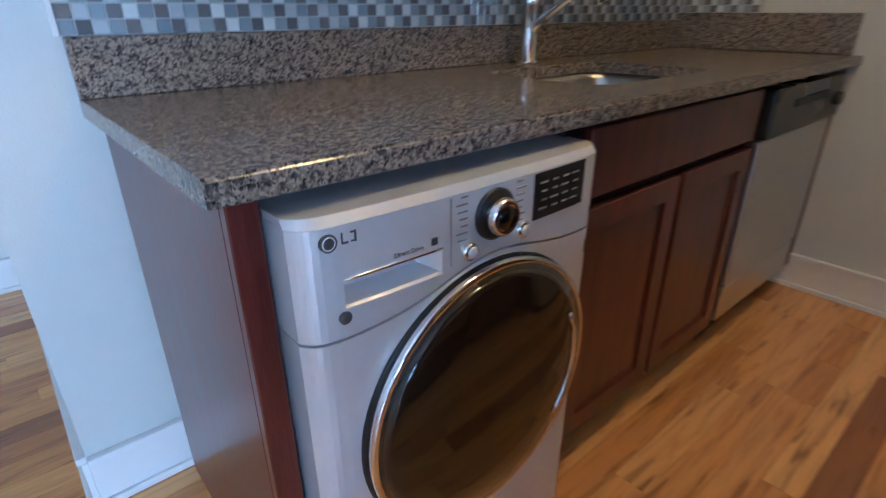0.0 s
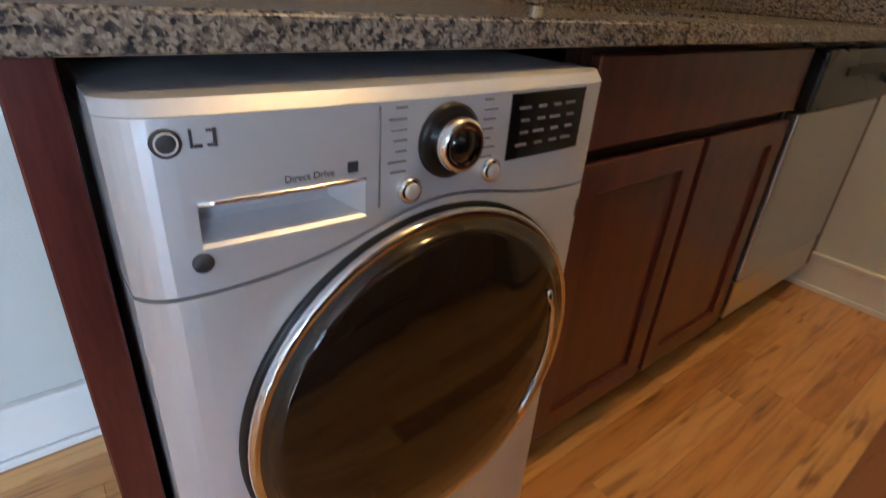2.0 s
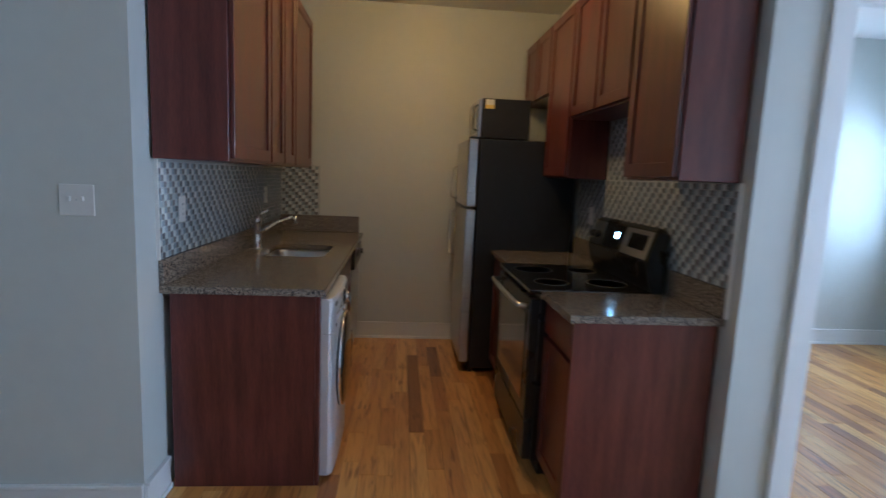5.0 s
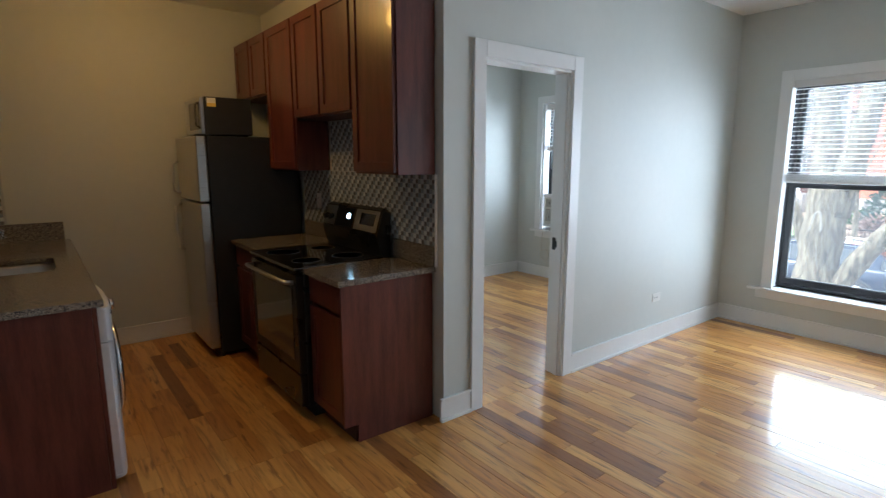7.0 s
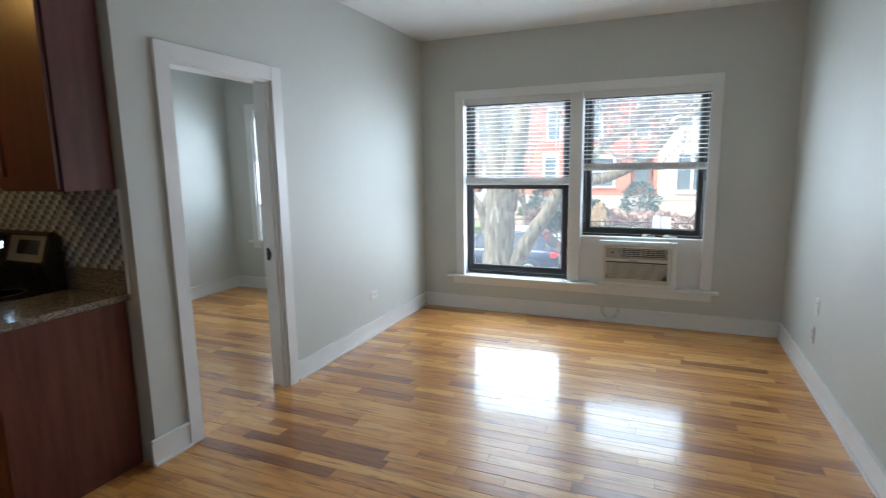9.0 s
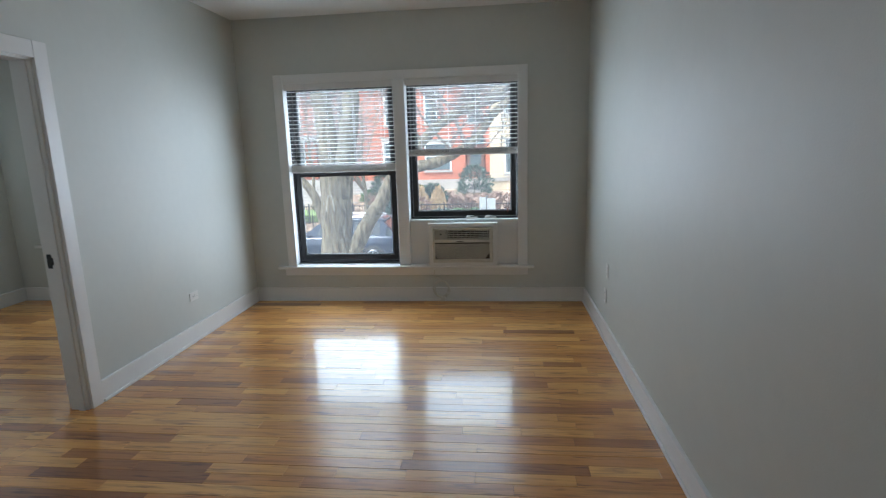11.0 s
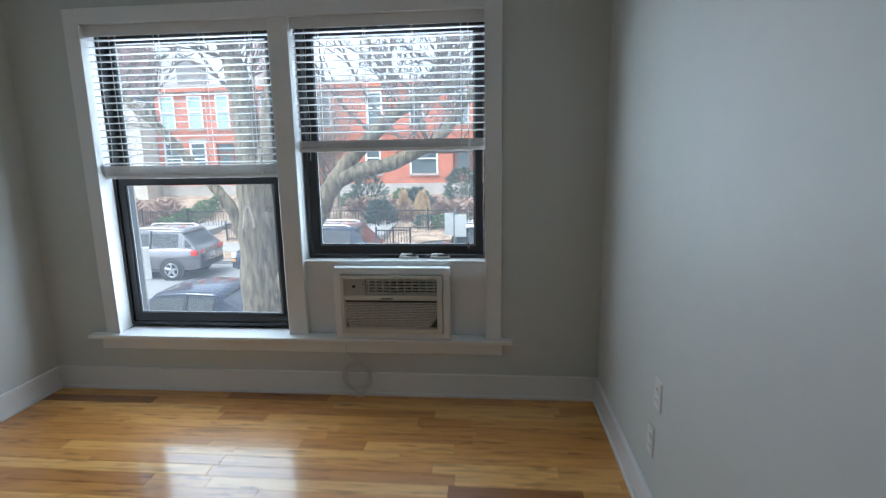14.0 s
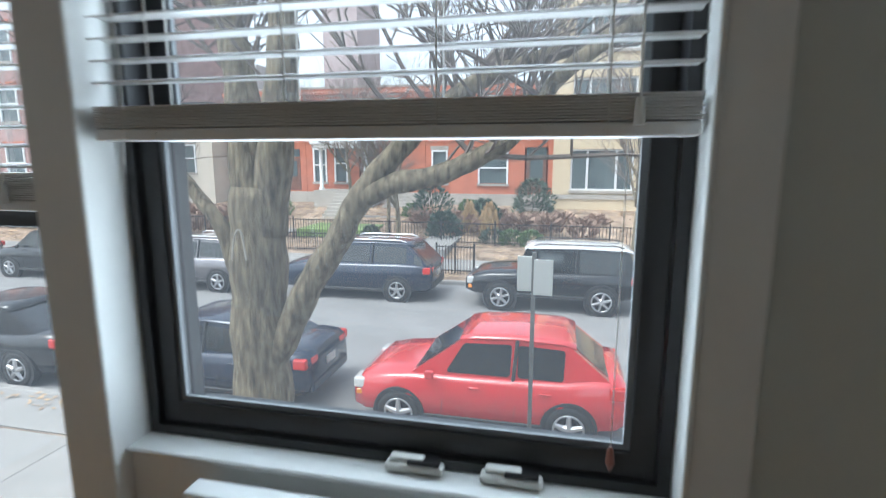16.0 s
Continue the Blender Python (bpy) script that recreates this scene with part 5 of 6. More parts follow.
def row_house(x0, x1, lower, upper_w, door, label, shade=False):
    y, top = 34.0, 6.15
    h = thing("row_house", label, "house", "red brick row houses")
    holes = list(lower) + list(upper_w) + [door]
    part("wall", front_wall(x0, x1, -0.2, top, y, holes), BRICK, h)
    part("foundation", box(x0, y - 0.12, -1.9, x1, y + 0.34, -0.2), LIME, h, "rough limestone foundation")
    part("band", boxes((x0, y - 0.05, 2.9, x1, y, 3.05), (x0, y - 0.04, 3.2, x1, y, 3.28)), BRICK, h)
    part("cornice", boxes((x0, y - 0.22, top - 0.35, x1, y - 0.001, top - 0.12), (x0, y - 0.12, top - 0.6, x1, y - 0.001, top - 0.5)), BRICK, h)
    part("rear_block", box(x0, y + 0.6, -1.9, x1, y + 11, top - 0.3), BRICK, h)
    part("roof", box(x0, y + 0.35, top - 0.3, x1, y + 11, top - 0.2), TARROOF, h)
    part("coping", box(x0, y - 0.06, top, x1, y + 0.4, top + 0.12), LIME, h)
    for q in lower:
        house_window(h, q[0] + 0.1, q[1] - 0.1, q[2] + 0.02, q[3], y)
    for q in upper_w:
        house_window(h, q[0] + 0.1, q[1] - 0.1, q[2] + 0.02, q[3], y, shade)
    d = part("door", box(door[0] + 0.1, y + 0.12, door[2], door[1] - 0.1, y + 0.2, door[3] - 0.55), WOODDOOR, h, "panelled brown front door")
    part("door_glass", box(door[0] + 0.3, y + 0.1, door[2] + 0.9, door[1] - 0.3, y + 0.119, door[3] - 0.75), HOUSEGLASS, d)
    part("transom", box(door[0] + 0.1, y + 0.12, door[3] - 0.5, door[1] - 0.1, y + 0.16, door[3]), HOUSEGLASS, h)
    return h


hA = row_house(-19.5, -13.9, [(-19.1, -17.9, 0.45, 2.6), (-17.3, -16.2, 0.45, 2.6)], [(-19.1, -18.1, 3.5, 5.55), (-17.2, -16.2, 3.5, 5.55), (-15.3, -14.4, 3.5, 5.55)], (-15.5, -14.3, -0.15, 2.5), "orange-red brick row house with green window shades", True)
hB = row_house(-13.88, -6.0, [(-13.4, -12.45, 0.43, 2.55), (-11.95, -11.05, 0.43, 2.75)], [(-12.3, -11.2, 3.5, 5.5), (-10.3, -9.3, 3.5, 5.5), (-8.6, -7.7, 3.5, 5.5)], (-10.3, -9.2, -0.15, 2.45), "orange-red brick row house with a white porch")
hC = row_house(-5.98, 1.62, [(-2.75, -0.95, 0.42, 2.25), (-5.6, -4.6, 0.43, 2.4)], [(-5.4, -4.4, 3.5, 5.5), (-2.7, -1.8, 3.5, 5.5), (0.15, 1.05, 3.5, 5.5)], (0.0, 1.35, -0.15, 2.55), "orange-red brick row house with a tall front door")
for nm, xx in (("porch_column", -12.1), ("porch_column", -9.25)):
    part(nm, lathe([(0.17, 0), (0.17, 0.12), (0.12, 0.16), (0.105, 2.3), (0.15, 2.4), (0.17, 2.5)], (xx, 32.4, 0.02), sides=16), WHITEP, hB, smooth=True)
part("porch_roof", boxes((-12.45, 32.1, 2.52, -8.9, 33.95, 2.72), (-12.6, 31.95, 2.72, -8.75, 33.95, 2.95), bevel=0.03), WHITEP, hB)
part("porch_floor", box(-12.5, 32.05, -1.7, -8.85, 33.88, 0.0), LIME, hB)
for sx, y0, n, tgt in ((-7.3, 33.85, 8, hB), (0.7, 33.85, 7, hC), (-10.0, 32.0, 8, hB)):
    for i in range(n):
        part("step", box(sx - 0.95, y0 - 0.3 * (i + 1), -1.9, sx + 0.95, y0 - 0.3 * i, -0.17 - 0.17 * i), LIME, tgt)

yb = thing("apartment_building", "buff brick apartment building with wide triple windows", "building")
yholes = [(2.6, 5.95, 0.14, 2.4), (2.57, 3.84, -2.5, -1.18), (4.37, 5.78, -2.45, -1.16), (2.6, 5.95, 3.9, 6.2), (2.6, 5.95, 7.6, 9.9), (8.2, 11.6, 0.14, 2.4), (8.2, 11.6, 3.9, 6.2), (8.2, 11.6, 7.6, 9.9)]
part("wall", front_wall(1.64, 16, -2.6, 11.5, 33.0, yholes), YBRICK, yb)
part("side_wall", box(1.64, 33.36, -2.6, 2.0, 46, 11.5), YBRICK, yb)
part("band", boxes((1.64, 32.93, -0.35, 16, 33.0, -0.1), (1.64, 32.95, 3.1, 16, 33.0, 3.25)), LIME, yb)
part("roof", box(1.64, 32.9, 11.5, 16, 46, 11.8), LIME, yb)
for q in yholes:
    w = part("window", boxes((q[0], 33.1, q[2], q[0] + 0.1, 33.25, q[3]), (q[1] - 0.1, 33.1, q[2], q[1], 33.25, q[3]), (q[0] + 0.1, 33.1, q[3] - 0.1, q[1] - 0.1, 33.25, q[3]), (q[0] + 0.1, 33.1, q[2], q[1] - 0.1, 33.25, q[2] + 0.08)), IRON if q[2] < -1 else POLE, yb)
    if q[1] - q[0] > 2:
        for k in (0.27, 0.73):
            x = q[0] + (q[1] - q[0]) * k
            part("mullion", box(x - 0.06, 33.09, q[2] + 0.08, x + 0.06, 33.22, q[3] - 0.1), POLE, w)
    part("pane", box(q[0] + 0.1, 33.2, q[2] + 0.08, q[1] - 0.1, 33.22, q[3] - 0.1), WOODDOOR if abs(q[0] - 2.57) < 0.01 else HOUSEGLASS, w)
    part("sill", box(q[0] - 0.1, 32.9, q[2] - 0.15, q[1] + 0.1, 33.1, q[2] - 0.001), LIME, w)
cb = thing("side_building", "low cream brick building beside the row houses", "building")
part("wall", front_wall(-25.0, -19.6, -2.6, 5.2, 32.5, [(-24.2, -23.0, 1.0, 2.8), (-22.0, -20.8, 1.0, 2.8)]), CREAM, cb)
part("side_wall", box(-19.95, 32.86, -2.6, -19.6, 44, 5.2), CREAM, cb)
part("roof", box(-25.0, 32.5, 5.2, -19.6, 44, 5.4), TARROOF, cb)
for a in (-24.2, -22.0):
    house_window(cb, a + 0.1, a + 1.1, 1.02, 2.8, 32.5)
rb = thing("brick_building", "tall dull red brick building down the street", "building")
rh = [(-46 + i * 3.2, -44.6 + i * 3.2, z, z + 2.0) for i in range(6) for z in (0.2, 3.6, 7.0, 10.4)]
part("wall", front_wall(-48, -25.2, -2.6, 14, 28.0, rh), DARKBRICK, rb)
part("side_wall", box(-25.5, 28.36, -2.6, -25.2, 44, 14), DARKBRICK, rb)
part("roof", box(-48, 28.0, 14, -25.2, 44, 14.3), LIME, rb)
for q in rh:
    house_window(rb, q[0] + 0.1, q[1] - 0.1, q[2], q[3], 28.0, False, False)
tw = thing("distant_tower", "pinkish grey tower block far behind the houses", "building")
part("block", box(-33.5, 80, -3, -28.0, 90, 34), mat("hazy_pink_masonry", (0.40, 0.33, 0.33), 0.9, vary=0.08, scale=0.4), tw)
tw2 = thing("distant_block", "long grey block of flats far behind the houses", "building")
part("block", boxes((-75, 85, -3, -48, 95, 17), (10, 80, -3, 45, 92, 13)), mat("hazy_grey_masonry", (0.40, 0.39, 0.38), 0.9, vary=0.1, scale=0.3), tw2)


for h_ in (hA, hB, hC, yb, cb):
    h_.location = (0.33, 0, -0.45)


# ---- trees ----
def prism(vs, fs, a, b, r0, r1, sides=4):
    d = (b - a)
    if d.length < 1e-5:
        return
    d = d.normalized()
    s = d.orthogonal().normalized()
    u = d.cross(s)
    k = len(vs)
    for p, r in ((a, r0), (b, r1)):
        for i in range(sides):
            t = 2 * math.pi * i / sides
            vs.append(tuple(p + r * (math.cos(t) * s + math.sin(t) * u)))
    for i in range(sides):
        j = (i + 1) % sides
        fs.append((k + i, k + j, k + sides + j, k + sides + i))


def twigs(vs, fs, p, d, length, r, depth, rnd):
    """A crooked shoot that forks."""
    n = 3
    for i in range(n):
        d = (d + Vector((rnd.uniform(-.25, .25), rnd.uniform(-.25, .25), rnd.uniform(-.12, .25)))).normalized()
        q = p + d * length / n
        prism(vs, fs, p, q, r * (1 - i / n * 0.4), r * (1 - (i + 1) / n * 0.4), 5 if r > 0.02 else 3)
        if depth > 0:
            for _ in range(rnd.choice((1, 1, 2))):
                e = (d + Vector((rnd.uniform(-1, 1), rnd.uniform(-1, 1), rnd.uniform(-.5, .8)))).normalized()
                twigs(vs, fs, q, e, length * rnd.uniform(0.5, 0.75), r * 0.55, depth - 1, rnd)
        p = q


def smooth_line(pts, n=5):
    out = []
    P = [Vector(p) for p in pts]
    for i in range(len(P) - 1):
        a, b, c, d = P[max(i - 1, 0)], P[i], P[i + 1], P[min(i + 2, len(P) - 1)]
        for k in range(n):
            t = k / n
            out.append(0.5 * ((2 * b) + (c - a) * t + (2 * a - 5 * b + 4 * c - d) * t * t + (3 * b - a - 3 * c + d) * t ** 3))
    out.append(P[-1])
    return out


def limb(tree, name, pts, r0, r1, sides=14):
    line = smooth_line(pts)
    rad = [r0 + (r1 - r0) * i / (len(line) - 1) for i in range(len(line))]
    rad = [r * (1 + 0.06 * math.sin(i * 1.7 + r0 * 40)) for i, r in enumerate(rad)]
    return part(name, sweep(line, rad, sides), BARK, tree, smooth=True), line


def grow(tree, lines, count, length, r, depth, seed):
    rnd = random.Random(seed)
    vs, fs = [], []
    for _ in range(count):
        line = rnd.choice(lines)
        i = rnd.randrange(len(line) // 3, len(line))
        d = (line[i] - line[max(0, i - 1)]).normalized() if i else Vector((0, 0, 1))
        e = (d * 0.5 + Vector((rnd.uniform(-1, 1), rnd.uniform(-1, 1), rnd.uniform(-.3, 1)))).normalized()
        twigs(vs, fs, Vector(line[i]), e, length * rnd.uniform(0.5, 1.2), r * rnd.uniform(0.6, 1.2), depth, rnd)
    me = bpy.data.meshes.new("crown")
    me.from_pydata(vs, [], fs)
    me.materials.append(TWIG)
    o = new("crown", me)
    o.parent = tree
    return o


t1 = thing("street_tree", "large bare street tree with a forked furrowed trunk", "tree")
_, l0 = limb(t1, "trunk", [(-0.23, 6.9, G + 0.05), (-0.23, 6.90, -1.47), (-0.23, 6.90, -1.15), (-0.23, 6.90, -0.33), (-0.20, 6.90, 0.49), (-0.17, 6.90, 1.17)], 0.301, 0.246, 18)
_, la = limb(t1, "limb", [(-0.23, 6.90, 0.76), (-0.27, 6.92, 1.51), (-0.33, 6.97, 2.19), (-0.50, 7.04, 2.81), (-0.77, 7.11, 3.90), (-0.91, 7.18, 5.13)], 0.184, 0.082)
_, lb = limb(t1, "limb", [(-0.09, 6.89, 0.76), (0.05, 6.87, 1.51), (0.17, 6.84, 2.19), (0.21, 6.84, 2.74), (0.39, 6.77, 3.90), (0.46, 6.70, 5.27)], 0.178, 0.082)
_, lc = limb(t1, "limb", [(-0.19, 6.87, -0.57), (0.03, 6.87, -0.26), (0.33, 6.84, 0.29), (0.62, 6.84, 0.71), (0.80, 6.84, 1.03), (1.09, 6.84, 1.20), (1.50, 6.84, 1.28), (1.83, 6.84, 1.42), (2.15, 6.80, 1.61), (2.51, 6.77, 2.06), (3.05, 6.70, 2.40)], 0.143, 0.051)
_, ld = limb(t1, "limb", [(0.79, 6.84, 1.02), (0.97, 6.85, 1.27), (1.26, 6.90, 1.58), (1.60, 6.94, 1.89), (1.96, 6.97, 2.09), (2.44, 6.97, 2.23), (3.26, 6.97, 2.47)], 0.109, 0.048)
_, le = limb(t1, "limb", [(-0.33, 6.90, 0.08), (-0.44, 6.90, 0.38), (-0.57, 6.90, 0.79), (-0.79, 6.90, 1.07), (-1.02, 6.90, 1.34), (-1.39, 6.90, 1.76), (-1.79, 6.90, 2.13), (-2.03, 6.90, 2.55), (-2.21, 6.90, 3.22)], 0.082, 0.034)
grow(t1, [la, lb, lc[20:], ld, le[18:]], 110, 1.15, 0.022, 2, 5)
for nm, pts in (("scar_vine", [(-0.28, 6.61, 0.55), (-0.23, 6.60, 0.77), (-0.17, 6.60, 0.80), (-0.14, 6.61, 0.55)]),):
    part(nm, sweep(smooth_line(pts), 0.008, 6), LIME, t1)
for k, (tx, ty, tz, hh, sd) in enumerate(((-5.6, 26.4, -2.4, 5.5, 11), (-1.2, 20.3, -2.6, 6.0, 12), (-13.5, 20.3, -2.6, 7.5, 13), (-24.0, 20.4, -2.6, 8.5, 14), (4.8, 20.3, -2.6, 6.5, 15), (-8.6, 29.0, -2.0, 6.5, 16))):
    t = thing("bare_tree", "slim leafless tree with a fine twiggy crown", "tree", "leafless trees across the street")
    rnd = random.Random(sd)
    if k == 1:
        tx = -3.2
    _, tr = limb(t, "trunk", [(tx, ty, tz), (tx + 0.1, ty, tz + hh * 0.3), (tx + rnd.uniform(-.2, .2), ty, tz + hh * 0.6), (tx + rnd.uniform(-.4, .4), ty, tz + hh)], 0.12 if k != 3 else 0.2, 0.03, 8)
    arms = [tr[8:]]
    for i in range(5):
        a = rnd.uniform(0, 6.28)
        z = tz + hh * rnd.uniform(0.35, 0.6)
        r = hh * rnd.uniform(0.18, 0.35)
        _, ln = limb(t, "limb", [(tx + 0.05, ty, z), (tx + r * 0.5 * math.cos(a), ty + r * 0.5 * math.sin(a), z + hh * 0.16), (tx + r * math.cos(a), ty + r * math.sin(a), z + hh * 0.42)], 0.05, 0.018, 6)
        arms.append(ln)
    grow(t, arms, 70, 1.6, 0.018, 2, sd)

lp = thing("lamp_post", "pale grey tapered street lamp post on the pavement edge", "lamp post", at=(-3.35, 8.75, G + 0.11))
part("shaft", lathe([(0.16, 0), (0.16, 0.5), (0.12, 0.55), (0.10, 3.0), (0.075, 8.2), (0.0005, 8.25)], (0, 0, 0), sides=18), POLE, lp, smooth=True)
part("sign_back", box(0.1, -0.16, 2.0, 0.42, -0.15, 2.55, 0.004), SIGNBACK, lp)
part("arm", sweep([(0, 0, 7.8), (0.3, 0.8, 8.1), (0.4, 1.9, 8.2)], 0.035, 8), POLE, lp)
part("lamp_head", box(0.28, 1.8, 8.1, 0.52, 2.5, 8.25, 0.04, 2), POLE, lp)
sp = thing("sign_post", "thin steel sign post carrying two sheet-metal signs seen from behind", "sign", at=(2.36, 6.05, G + 0.115))
part("post", box(-0.014, -0.012, 0, 0.014, 0.012, 3.42, 0.003), mat("galvanised_post", (0.16, 0.16, 0.155), 0.5, 0.5, 0.1), sp)
part("sign_panel", box(-0.11, 0.0125, 3.15, 0.005, 0.0165, 3.39, 0.003), SIGNBACK, sp)
part("sign_panel", box(0.0, -0.0165, 3.135, 0.125, -0.0125, 3.375, 0.003), SIGNBACK, sp)


# ---- cars ----
TYRE = mat("tyre_rubber", (0.02, 0.02, 0.02), 0.8, vary=0.15)
RIM = mat("alloy_rim", (0.55, 0.55, 0.56), 0.3, 0.9, 0.04)
CARGLASS = mat("car_glass", (0.015, 0.018, 0.02), 0.04, vary=0.1, scale=1, coat=0.5)
TAIL = mat("red_lamp_lens", (0.5, 0.02, 0.015), 0.15, vary=0.1, coat=0.5)
HEADL = mat("clear_lamp_lens", (0.6, 0.6, 0.58), 0.1, 0.3, 0.1, coat=0.5)
AMBER = mat("amber_lamp_lens", (0.75, 0.25, 0.03), 0.2, vary=0.1)
CLADDING = mat("black_car_plastic", (0.025, 0.025, 0.026), 0.6, vary=0.15)


def loft(rows, closed=True):
    bm = bmesh.new()
    rings = [[bm.verts.new(p) for p in r] for r in rows]
    n = len(rings[0])
    for a, b in zip(rings, rings[1:]):
        for i in range(n if closed else n - 1):
            j = (i + 1) % n
            bm.faces.new((a[i], a[j], b[j], b[i]))
    bm.faces.new(rings[0])
    bm.faces.new(rings[-1])
    bmesh.ops.recalc_face_normals(bm, faces=bm.faces)
    return bm


def glass_panel(c, name, a, b, d, e, mu, mv):
    """Thin glass let into the quad a, b, d, e of a cabin, with a margin mu along and mv across."""
    def at(u, v):
        return (a * (1 - u) + b * u) * (1 - v) + (e * (1 - u) + d * u) * v
    n = (b - a).cross(e - a).normalized()
    mid, centre = at(0.5, 0.5), Vector((at(0.5, 0.5).x * 0.6, 0, at(0.5, 0.5).z - 0.2))
    if n.dot(mid - centre) < 0:
        n = -n
    ring = [at(u, v) for u, v in ((mu * 1.6, mv), (mu, mv * 1.5), (mu, 1 - mv * 1.5), (mu * 1.6, 1 - mv), (1 - mu * 1.6, 1 - mv), (1 - mu, 1 - mv * 1.5), (1 - mu, mv * 1.5), (1 - mu * 1.6, mv))]
    return part(name, loft([[p - n * 0.02 for p in ring], [p + n * 0.008 for p in ring]]), CARGLASS, c, "dark reflecting car glass")


def car(label, at, L, Wd, H, paint, kind, wheel_r, wb, rim=5, heading=0, roof_paint=None):
    """A parked car, front towards -x: kind is suv, sedan, juke or boxy."""
    c = thing("parked_car", label, "car", "cars parked along the street", at, heading)
    hw = Wd / 2
    P = {"sedan": dict(belt=0.62, hood=0.60, fx=0.27, wx=0.44, rx=0.72, bx=0.9, trunk=0.66, deck=0.97),
         "suv": dict(belt=0.63, hood=0.62, fx=0.24, wx=0.40, rx=0.86, bx=0.975, trunk=0.62, deck=0.99),
         "juke": dict(belt=0.60, hood=0.60, fx=0.23, wx=0.43, rx=0.80, bx=0.965, trunk=0.64, deck=0.98),
         "boxy": dict(belt=0.60, hood=0.60, fx=0.30, wx=0.36, rx=0.93, bx=0.985, trunk=0.60, deck=0.99)}[kind]
    belt = P["belt"] * H
    zl = 0.17 * H if kind != "boxy" else 0.24 * H
    st = []
    prof = [(0.0, zl * 1.5, P["hood"] * H * 0.62, 0.72), (0.012, zl * 1.15, P["hood"] * H * 0.78, 0.84), (0.06, zl, P["hood"] * H * 0.9, 0.95), (0.14, zl, P["hood"] * H * 0.965, 0.99), (P["fx"], zl, belt, 1.0), (0.45, zl, belt * 1.01, 1.0), (0.6, zl, belt * 1.02, 1.0), (0.78, zl, belt * 1.04, 1.0), (0.9, zl, P["trunk"] * H * 1.04, 0.98), (0.965, zl * 1.1, P["trunk"] * H * 1.03, 0.93), (0.992, zl * 1.35, P["trunk"] * H * 0.97, 0.86), (1.0, zl * 1.7, P["trunk"] * H * 0.8, 0.8)]
    for u, z0, z1, s in prof:
        x = (u - 0.5) * L
        w = hw * s
        zm = z0 + (z1 - z0) * 0.55
        st.append([(x, -w * 0.86, z0), (x, -w * 0.985, z0 + 0.1 * (z1 - z0)), (x, -w, zm), (x, -w * 0.975, z1 - 0.12 * (z1 - z0)), (x, -w * 0.90, z1), (x, -w * 0.45, z1 + 0.025 * (u > 0.02)), (x, w * 0.45, z1 + 0.025 * (u > 0.02)), (x, w * 0.90, z1), (x, w * 0.975, z1 - 0.12 * (z1 - z0)), (x, w, zm), (x, w * 0.985, z0 + 0.1 * (z1 - z0)), (x, w * 0.86, z0)])
    body = part("body", loft(st), paint, c, smooth=True)
    # greenhouse
    fx, wx, rx, bx = [(P[k] - 0.5) * L for k in ("fx", "wx", "rx", "bx")]
    zb, zr = belt - 0.02, H - 0.03
    gl = []
    for i, (u, z) in enumerate(((fx, zb), (wx, zr - 0.03), ((wx + rx) / 2, zr), (rx, zr - 0.035), (bx, zb + 0.03))):
        up = (z - zb) / (zr - zb)
        wbt, wtp = hw * 0.885, hw * (0.885 - 0.12 * up)
        gl.append((u, z, wtp))
    bm = bmesh.new()
    loT = [(fx, zb), (fx + (wx - fx) * 0.55, zb), ((wx + rx) / 2, zb), (rx * 0.98, zb), (bx, zb)]
    va = []
    for (u, z, w), (bxx, bz) in zip(gl, loT):
        va.append([bm.verts.new((bxx, -hw * 0.885, bz)), bm.verts.new((u, -w, max(z, bz + 0.005))), bm.verts.new((u, w, max(z, bz + 0.005))), bm.verts.new((bxx, hw * 0.885, bz))])
    for a, b in zip(va, va[1:]):
        for i in range(3):
            bm.faces.new((a[i], b[i], b[i + 1], a[i + 1]))
    bmesh.ops.recalc_face_normals(bm, faces=bm.faces)
    V = [[v.co.copy() for v in row] for row in va]
    rp = roof_paint or paint
    part("cabin", bm, paint, c)
    glass_panel(c, "windscreen", V[0][1], V[0][2], V[1][2], V[1][1], 0.06, 0.1)
    glass_panel(c, "rear_window", V[3][2], V[3][1], V[4][1], V[4][2], 0.1, 0.14)
    for k, m in ((1, 2), (2, 3)) + (((3, 4),) if kind in ("suv", "boxy") else ()):
        cut = 0.3 if (k, m) == (3, 4) else 0.06
        glass_panel(c, "side_window", V[k][0], V[m][0], V[m][1], V[k][1], cut, 0.12)
        glass_panel(c, "side_window", V[m][3], V[k][3], V[k][2], V[m][2], cut, 0.12)
    rws = []
    for u, z, w in ((wx - 0.06, zr - 0.045, hw * 0.755), (wx + 0.15, zr - 0.01, hw * 0.782), ((wx + rx) / 2, zr + 0.02, hw * 0.792), (rx - 0.1, zr - 0.005, hw * 0.786), (rx + 0.1, zr - 0.06, hw * 0.765)):
        rws.append([(u, -w, z - 0.03), (u, -w, z), (u, -w * 0.8, z + 0.028), (u, 0, z + 0.038), (u, w * 0.8, z + 0.028), (u, w, z), (u, w, z - 0.03)])
    part("roof", loft(rws), rp, c, smooth=True)
    for s in (-1, 1):
        part("centre_pillar", sweep([((wx + rx) / 2 - 0.02, s * hw * 0.89, zb), ((wx + rx) / 2 + 0.03, s * hw * 0.775, zr)], 0.03, 6), CLADDING, c)
        part("mirror", box(fx + 0.28, s * hw * 1.0 - 0.1 * (s < 0), belt - 0.01, fx + 0.42, s * hw * 1.0 + 0.1 * (s > 0), belt + 0.12, 0.03, 2), paint, c)
        tz = P["trunk"] * H
